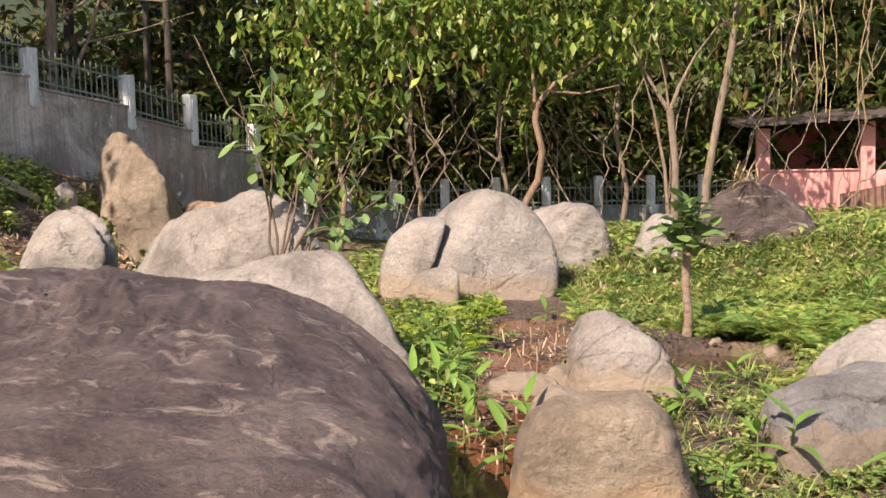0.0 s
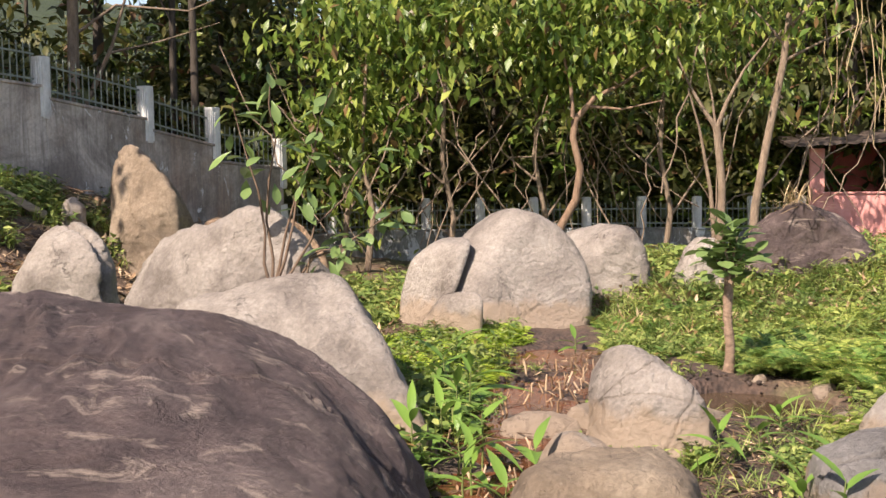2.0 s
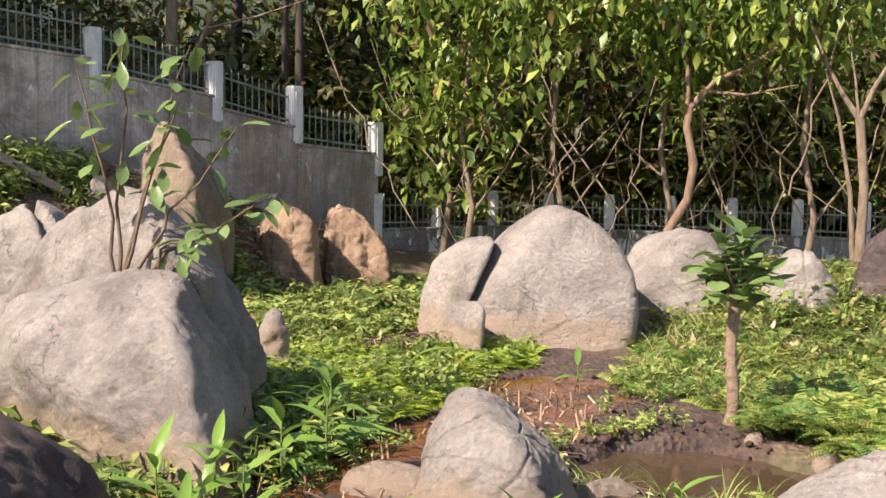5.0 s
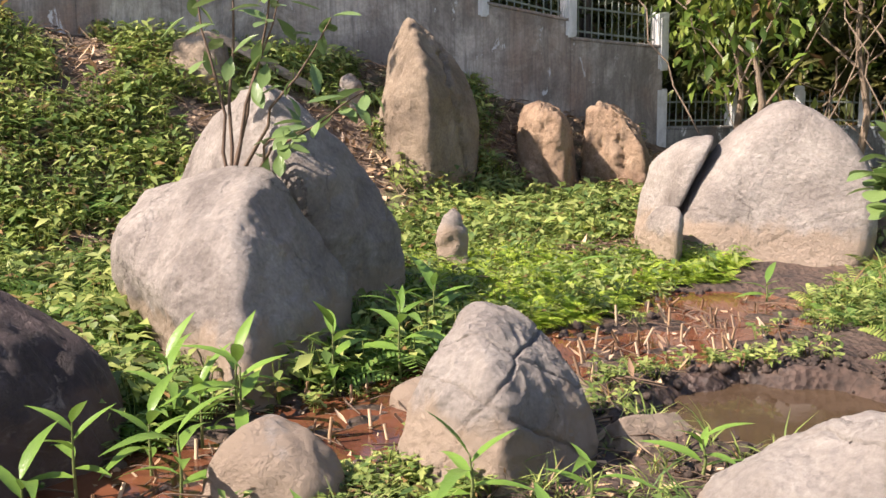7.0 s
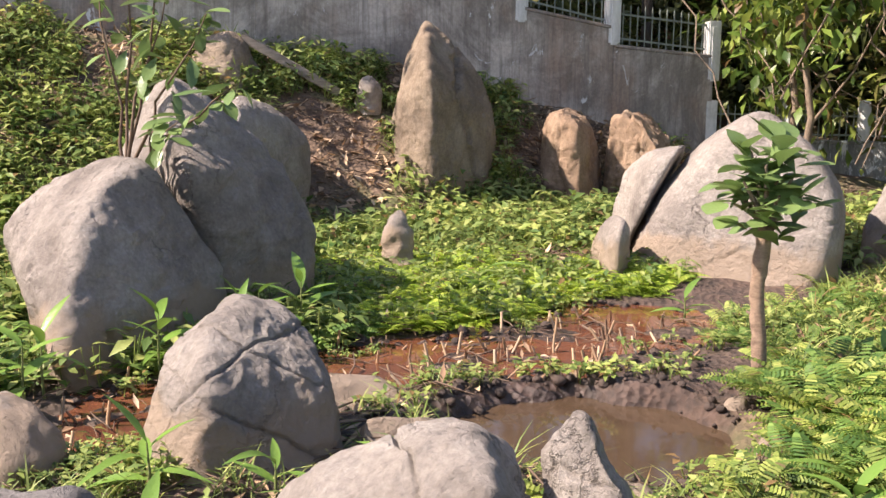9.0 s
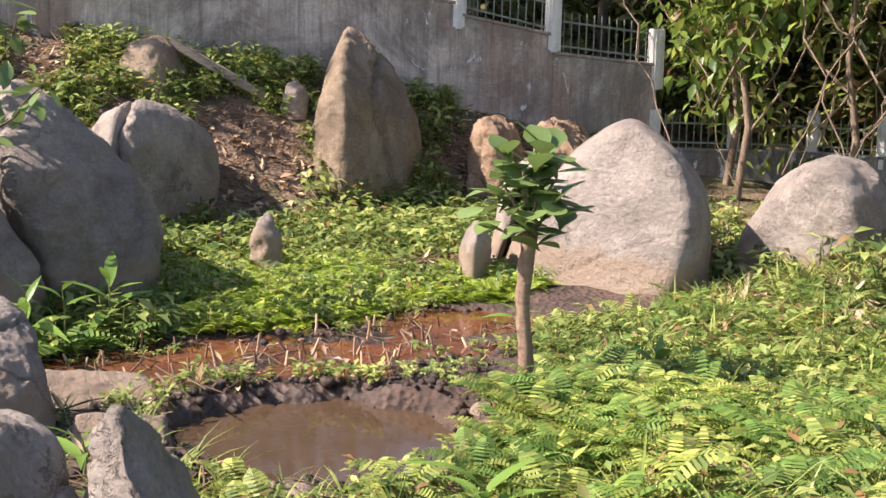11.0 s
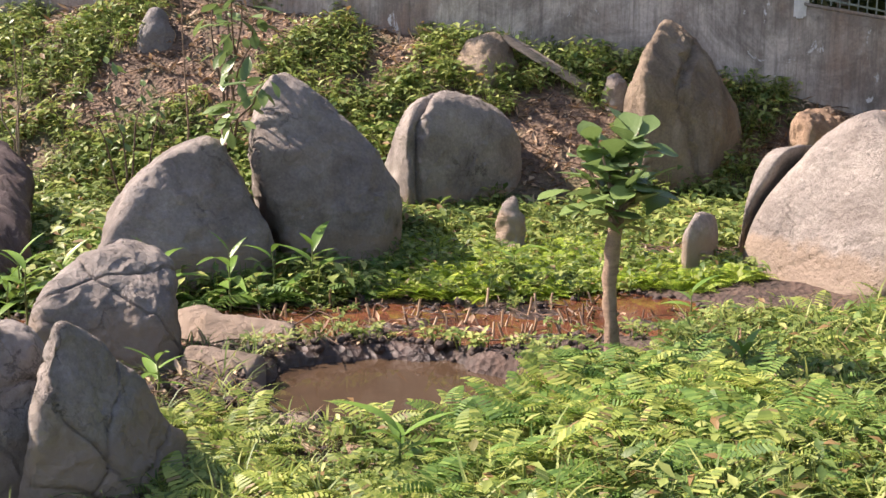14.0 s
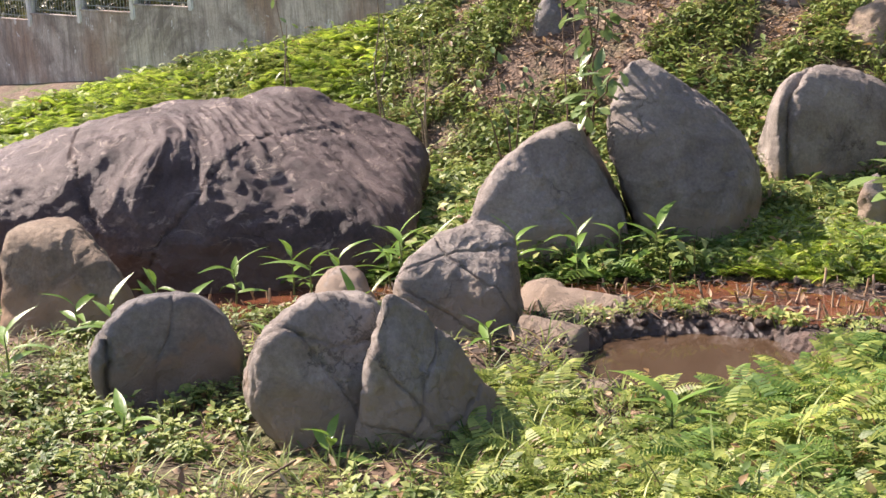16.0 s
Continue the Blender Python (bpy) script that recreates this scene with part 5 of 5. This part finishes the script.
def small_tree():
    r = random.Random(5)
    e = new("young_tree")
    e.location = (2.05, 9.76, ground_z(2.05, 9.76) - 0.03)
    pts = [Vector((0.012 * math.sin(9 * z), 0.010 * math.cos(7 * z), z)) for z in np.linspace(0, 0.82, 21)]
    v, f = tube_arrays(pts, [0.042 - 0.010 * min(1, 5 * z) + 0.006 * abs(math.sin(23 * z)) for z in np.linspace(0, 0.82, 21)], 12)
    v += np.array([[noise.noise(Vector(p) * 30) * 0.012, noise.noise(Vector(p) * 30 + Vector((5, 5, 5))) * 0.012, 0] for p in v])
    link_mesh("trunk", v, f, BARK_SCAR, e, "rough scarred brown trunk", True)
    for z, a, ln in ((0.30, 0.3, 0.05), (0.36, 3.4, 0.06), (0.5, 1.9, 0.04)):
        v, f = tube_arrays([(0, 0, z), (ln * math.cos(a), ln * math.sin(a), z + 0.03)], [0.012, 0.007], 6)
        link_mesh("stub", v, f, BARK, e)
    tips = []
    for k in range(13):
        a = k * 2.4
        q = 0.05 + 0.075 * math.sin(math.pi * (k + 3) / 17)
        t = Vector((q * math.cos(a), q * math.sin(a), 0.82 + 0.027 * k))
        v, f = tube_arrays([(0.01, 0, 0.78), tuple(Vector((0.01, 0, 0.78)).lerp(t, 0.5) + Vector((0, 0, 0.02))), tuple(t)], [0.016, 0.011, 0.006], 6)
        link_mesh("branch", v, f, BARK, e, smooth=True)
        tips.append((t, a))
    for t, a in tips:
        for j in range(8):
            w = a + j * 0.65 + r.uniform(-0.4, 0.4)
            q = t + Vector((r.uniform(-0.05, 0.05), r.uniform(-0.05, 0.05), r.uniform(-0.13, 0.05)))
            shared("leaf", LEAVES[r.randrange(3)], e, Matrix.Translation(q) @ Euler((r.uniform(-0.4, 0.4), r.uniform(-1.0, 0.15), w)).to_matrix().to_4x4() @ Matrix.Scale(r.uniform(1.15, 1.6), 4))
    tagged(e, "young tree with rough bare trunk and round glossy leaves", "tree")


small_tree()


def sapling(name, x, y, z, stems, leaf_scale, seed, label, per=9, bark=TWIG, spread=1.0):
    """Thin bare stems with leaves near their tips."""
    r = random.Random(seed)
    e = new(name)
    e.location = (x, y, z)
    for dx, dy, h in stems:
        tip = Vector((dx, dy, h))
        pts = bent((0, 0, 0), tip, 0.03, r, 6, 0.05)
        v, f = tube_arrays(pts, [0.012, 0.011, 0.009, 0.008, 0.006, 0.005, 0.003], 6)
        link_mesh("stem", v, f, bark, e, smooth=True)
        for k in range(per):
            q = 1 - 0.55 * (k / per) ** 1.3 * spread
            p = Vector((0, 0, 0)).lerp(tip, q) + Vector((r.uniform(-0.04, 0.04), r.uniform(-0.04, 0.04), 0.02))
            shared("leaf", LEAVES[r.randrange(3)], e, Matrix.Translation(p) @ Euler((r.uniform(-0.5, 0.5), r.uniform(-0.2, 1.0), r.uniform(0, 6.28))).to_matrix().to_4x4() @ Matrix.Diagonal((leaf_scale * r.uniform(0.7, 1.2), leaf_scale * 0.62, leaf_scale, 1)))
    return tagged(e, label, "sapling")


sapling("sapling", -1.20, 8.36, 0.80, ((0.02, 0.05, 1.45), (0.32, 0.1, 1.05), (0.66, 0.12, 0.92), (0.85, 0.15, 0.55), (-0.22, -0.05, 1.25), (0.42, 0.05, 1.35), (0.55, 0.0, 0.35)), 1.35, 3, "thin stemmed leafy sapling growing between two grey boulders", 13)
for sx, sy, stems, ls, sd, lab, per, bk in (
        (-4.2, 6.50, ((0.02, 0.05, 2.6), (-0.08, 0.12, 2.0)), 0.9, 7, "thin bare sapling on the bank behind the dark boulder", 6, BARK),
        (-4.1, 5.60, ((-0.12, -0.05, 2.4), (0.1, 0.06, 1.8)), 0.9, 8, "thin bare sapling on the bank behind the dark boulder", 6, BARK),
        (-5.6, 6.90, ((0.1, 0.1, 1.5), (-0.1, 0.0, 1.7), (0.0, -0.2, 1.4)), 0.7, 9, "leafless forked shrub on the bank", 3, BARK),
        (-3.5, 7.85, ((0.0, 0.15, 1.3), (0.1, -0.15, 1.5), (0.0, -0.35, 1.2), (-0.1, 0.3, 1.15)), 1.0, 10, "drooping leaved sapling behind the grey boulder", 12, TWIG),
        (-3.6, 8.35, ((0.0, 0.02, 2.4),), 0.7, 12, "single red stemmed sapling behind the grey boulder", 4, BARK_RED)):
    sapling("sapling", sx, sy, ground_z(sx, sy) - 0.02, stems, ls, sd, lab, per, bk)

# straw heap on the brown boulder, dead branches in the fern bed
rr = random.Random(8)
straw = [(0, turned(3.45 + rr.gauss(0, 0.09), 13.25 + rr.gauss(0, 0.09), 1.12 + rr.uniform(-0.02, 0.04), rr.uniform(0.8, 2.0), rr.uniform(0, 6.28), 0, rr.uniform(-1.3, 0.4))) for _ in range(90)]
scattered("straw_heap", [blade(0.2, 0.008, 0.3, 3, 0.1)], straw, STRAW, "tuft of dry straw on the brown boulder", "straw")
bank_straw = []
for _ in range(1500):
    s, u = rr.uniform(0.5, 3.2), rr.uniform(0.4, 1.5)
    c = on_wall(s, u)
    bank_straw.append((0, turned(c.x, c.y, ground_z(c.x, c.y) + 0.02, rr.uniform(0.6, 1.3), rr.uniform(0, 6.28), rr.uniform(-0.3, 0.3), rr.uniform(-0.5, 0.3))))
scattered("bank_straw", [blade(0.2, 0.008, 0.3, 3, 0.1)], bank_straw, STRAW, "dry straw lying on the cut bank", "straw")


# ---- woods behind the walls ----
def leaf_cloud(n, spread, size, seed, droop=0.6, hollow=0.0):
    r = random.Random(seed)
    leaf = blade(1.0, 0.5, 0.3, 2, 0.2)
    V, Fs, k = [], [], 0
    centres = [Vector((r.gauss(0, spread[0]), r.gauss(0, spread[1]), r.gauss(0, spread[2]))) for _ in range(max(6, n // 45))]
    for i in range(n):
        c = centres[r.randrange(len(centres))]
        p = c + Vector((r.gauss(0, 0.25), r.gauss(0, 0.25), r.gauss(0, 0.2)))
        m = Matrix.Translation(p) @ Euler((r.uniform(-0.6, 0.6), droop + r.uniform(-0.7, 0.7), r.uniform(0, 6.28))).to_matrix().to_4x4() @ Matrix.Scale(size * r.uniform(0.6, 1.3), 4)
        v, f = moved(leaf, m)
        V.append(v)
        Fs.append(f + k)
        k += len(v)
    return np.concatenate(V), np.concatenate(Fs)


def tree(name, x, y, z, trunk, radii, limbs, crowns, bark, leaf_mat, label, leaf_size=0.16, seed=1, category="tree"):
    """trunk: points from its foot; limbs: point lists; crowns: (centre, spread, leaf count)."""
    e = new(name)
    e.location = (x, y, z)
    v, f = tube_arrays(trunk, radii, 9)
    link_mesh("trunk", v, f, bark, e, smooth=True)
    for pts, r0 in limbs:
        v, f = tube_arrays(pts, [r0 * (1 - 0.75 * i / (len(pts) - 1)) for i in range(len(pts))], 7)
        link_mesh("limb", v, f, bark, e, smooth=True)
    for k, (c, sp, n) in enumerate(crowns):
        v, f = leaf_cloud(n, sp, leaf_size, seed * 10 + k)
        link_mesh("crown", v + np.array(c), f, leaf_mat, e)
    return tagged(e, label, category)


wr = random.Random(21)
# three trees whose stems show in front of the low wall
tree("tree", 1.02, 15.9, 0.0, [(0, 0, 0), (0.1, 0.02, 0.75), (0.30, 0.02, 1.1), (0.36, 0, 1.5), (0.27, 0.02, 1.9), (0.30, 0.05, 2.15)], [0.06, 0.055, 0.05, 0.047, 0.045, 0.042],
     [([(0.30, 0.05, 2.12), (0.55, 0.1, 2.4), (0.95, 0.2, 2.6), (1.5, 0.3, 3.0)], 0.045), ([(0.28, 0.04, 2.05), (0.25, 0.1, 2.6), (0.1, 0.2, 3.2)], 0.035), ([(0.45, 0.1, 2.3), (0.9, 0.0, 2.25), (1.4, -0.1, 2.35)], 0.025)],
     [((0.7, 0.3, 3.5), (1.0, 0.6, 0.5), 1500), ((-0.5, 0.4, 3.6), (0.9, 0.6, 0.5), 1300)], BARK_RED, CANOPY, "tree with a bent ruddy trunk and hanging broad leaves", 0.17, 1)
tree("tree", 3.12, 15.72, 0.1, [(0.0, 0, 0), (0.02, 0, 0.6), (0.03, 0, 1.2), (-0.04, 0, 1.9)], [0.06, 0.055, 0.05, 0.05],
     [([(-0.04, 0, 1.88), (-0.22, 0, 2.15), (-0.38, 0.05, 2.45), (-0.6, 0.1, 3.0)], 0.035), ([(-0.04, 0, 1.88), (0.08, 0, 2.2), (0.3, 0.05, 2.6), (0.7, 0.1, 3.1)], 0.035), ([(-0.05, 0, 1.9), (-0.1, 0, 2.3), (-0.2, 0.1, 2.9)], 0.02),
      ([(-0.02, 0.05, 0.0), (-0.10, 0.05, 1.1), (-0.25, 0.03, 1.9), (-0.40, 0.0, 2.4)], 0.035)],
     [((-0.5, 0.3, 3.5), (0.8, 0.5, 0.45), 1100)], BARK, CANOPY, "forked pale barked tree behind the boulders", 0.17, 2)
tree("tree", 3.48, 15.6, 0.1, [(0, 0, 0), (0.06, 0, 0.9), (0.2, 0, 1.7), (0.4, 0, 2.7), (0.5, 0, 3.6), (0.6, 0.1, 4.6)], [0.06, 0.055, 0.05, 0.045, 0.035, 0.02],
     [([(0.4, 0, 2.7), (0.8, 0.1, 2.9), (1.5, 0.2, 3.2)], 0.022), ([(0.42, 0, 2.9), (0.1, 0.1, 3.3), (-0.4, 0.2, 3.9)], 0.022), ([(0.45, 0, 3.1), (0.9, -0.1, 3.6), (1.3, -0.1, 4.2)], 0.02)],
     [((0.8, 0.4, 4.3), (0.8, 0.6, 0.4), 500)], BARK, CANOPY, "leaning pale trunk with bare twiggy branches", 0.16, 3)
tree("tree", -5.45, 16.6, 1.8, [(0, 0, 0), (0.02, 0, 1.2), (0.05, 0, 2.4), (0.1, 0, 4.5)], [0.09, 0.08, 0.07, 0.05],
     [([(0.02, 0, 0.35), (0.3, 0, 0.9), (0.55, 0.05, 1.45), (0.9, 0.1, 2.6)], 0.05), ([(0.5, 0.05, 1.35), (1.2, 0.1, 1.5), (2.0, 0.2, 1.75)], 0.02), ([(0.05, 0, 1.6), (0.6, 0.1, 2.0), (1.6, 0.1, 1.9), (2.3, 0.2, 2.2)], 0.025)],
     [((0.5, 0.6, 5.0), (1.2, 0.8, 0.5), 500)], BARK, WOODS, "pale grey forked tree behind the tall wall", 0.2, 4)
# leafy masses hanging over the garden's far side
for x, y, z, n, sp in ((-1.5, 16.9, 3.1, 1500, (0.6, 0.5, 0.6)), (-0.4, 17.2, 3.7, 1500, (0.8, 0.6, 0.5)), (2.6, 17.0, 3.4, 1500, (0.8, 0.5, 0.5)), (-1.9, 17.3, 2.2, 900, (0.35, 0.4, 0.6)), (0.9, 17.6, 3.0, 900, (0.9, 0.4, 0.4))):
    g = ground_z(x, y)
    tree("vine_tree", x, y, g, [(0, 0, 0), (0.1, 0, 0.8), (-0.05, 0, 1.6), (0.05, 0, z - g)], [0.05, 0.04, 0.035, 0.02],
         [([(0.08, 0, 0.7), (0.5, 0.1, 1.3), (0.9, 0, 2.0)], 0.02), ([(-0.03, 0, 1.3), (-0.5, 0, 1.7), (-0.8, 0.1, 2.4)], 0.02)],
         [((0, 0, z - g), sp, n)], BARK, CANOPY, "slender tree hung with broad drooping green leaves", 0.18, int(x * 10) + 50)

# tangled lianas and dead hanging stems
chunks = []
for _ in range(46):
    x, y = wr.uniform(-2.2, 6.0), wr.uniform(15.6, 18.2)
    z = wr.uniform(1.2, 3.6)
    chunks.append(tube_arrays(bent((x, y, wr.uniform(0.2, 1.2)), (x + wr.gauss(0, 0.9), y + wr.uniform(-0.2, 0.6), z), wr.uniform(-0.3, 0.3), wr, 9, 0.09), [wr.uniform(0.005, 0.014)] * 10, 5))
v, f = joined(chunks)
tagged(link_mesh("lianas", v, f, BARK, smooth=True), "tangle of bare brown lianas and dead stems", "lianas", kind="stuff")
chunks = []
for _ in range(16):
    x, y = wr.uniform(4.6, 7.5), wr.uniform(16.2, 18.0)
    chunks.append(tube_arrays(bent((x, y, wr.uniform(1.5, 2.4)), (x + wr.gauss(0, 0.15), y, wr.uniform(3.2, 5.0)), 0, wr, 6, 0.1), [0.008] * 7, 4))
v, f = joined(chunks)
tagged(link_mesh("hanging_stems", v, f, STRAW, smooth=True), "straw coloured dead stems hanging before the hut", "dead stems", kind="stuff")

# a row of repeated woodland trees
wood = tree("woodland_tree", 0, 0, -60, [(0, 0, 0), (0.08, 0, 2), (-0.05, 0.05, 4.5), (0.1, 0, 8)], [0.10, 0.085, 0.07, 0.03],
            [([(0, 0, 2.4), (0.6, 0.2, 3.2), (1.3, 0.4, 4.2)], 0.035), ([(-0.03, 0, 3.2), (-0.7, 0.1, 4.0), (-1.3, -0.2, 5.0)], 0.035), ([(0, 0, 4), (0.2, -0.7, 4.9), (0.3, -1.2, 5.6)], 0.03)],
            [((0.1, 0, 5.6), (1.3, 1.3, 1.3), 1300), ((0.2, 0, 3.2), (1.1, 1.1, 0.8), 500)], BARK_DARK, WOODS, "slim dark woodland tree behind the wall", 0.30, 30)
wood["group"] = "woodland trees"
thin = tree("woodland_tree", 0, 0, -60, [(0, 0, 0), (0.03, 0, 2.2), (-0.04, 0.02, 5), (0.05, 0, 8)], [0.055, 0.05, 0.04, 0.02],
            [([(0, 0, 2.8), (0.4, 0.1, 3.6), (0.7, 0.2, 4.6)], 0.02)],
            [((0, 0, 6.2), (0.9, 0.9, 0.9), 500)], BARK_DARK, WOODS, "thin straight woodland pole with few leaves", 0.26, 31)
thin["group"] = "woodland trees"
for _ in range(46):
    s, u = wr.uniform(-26, 6), -wr.uniform(1.4, 9)
    c = on_wall(s, u)
    copy_thing(wood if wr.random() < 0.35 else thin, turned(c.x, c.y, ground_z(c.x, c.y) - 0.1, wr.uniform(0.8, 1.2), wr.uniform(0, 6.28)))
for _ in range(44):
    x, y = wr.uniform(-5, 17), wr.uniform(20.4, 30)
    copy_thing(wood if wr.random() < 0.7 else thin, turned(x, y, ground_z(x, y) - 0.1, wr.uniform(0.75, 1.15), wr.uniform(0, 6.28)))
for o in (wood, thin):
    for c in list(o.children):
        bpy.data.objects.remove(c)
    bpy.data.objects.remove(o)

# undergrowth; the woods' shade and the edge's sun are put into its leaf colours
under, sunny = [], []
for _ in range(26000):
    x, y = wr.uniform(-7, 18), wr.uniform(19.6, 31)
    g = ground_z(x, y)
    z = g + abs(wr.gauss(0, 1.6)) + (y - 19.6) * 0.10
    m = turned(x, y, z, wr.uniform(0.7, 1.6), wr.uniform(0, 6.28), wr.uniform(-0.6, 0.6), wr.uniform(-0.2, 1.1))
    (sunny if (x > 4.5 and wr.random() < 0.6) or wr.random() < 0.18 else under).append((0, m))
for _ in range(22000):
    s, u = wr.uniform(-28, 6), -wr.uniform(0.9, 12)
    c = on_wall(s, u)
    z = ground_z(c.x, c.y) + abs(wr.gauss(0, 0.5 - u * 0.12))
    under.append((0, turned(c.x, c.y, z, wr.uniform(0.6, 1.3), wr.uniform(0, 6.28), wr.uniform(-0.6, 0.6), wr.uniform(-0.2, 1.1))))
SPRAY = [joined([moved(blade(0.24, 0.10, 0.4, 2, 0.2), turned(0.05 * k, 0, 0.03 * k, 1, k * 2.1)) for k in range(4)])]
scattered("undergrowth", SPRAY, under, WOODS, "undergrowth filling the woods, shade put into its dark colour", "undergrowth")
scattered("undergrowth", SPRAY, sunny, CANOPY, "green scrub at the wood's edge, sunlight put into its colour", "undergrowth")
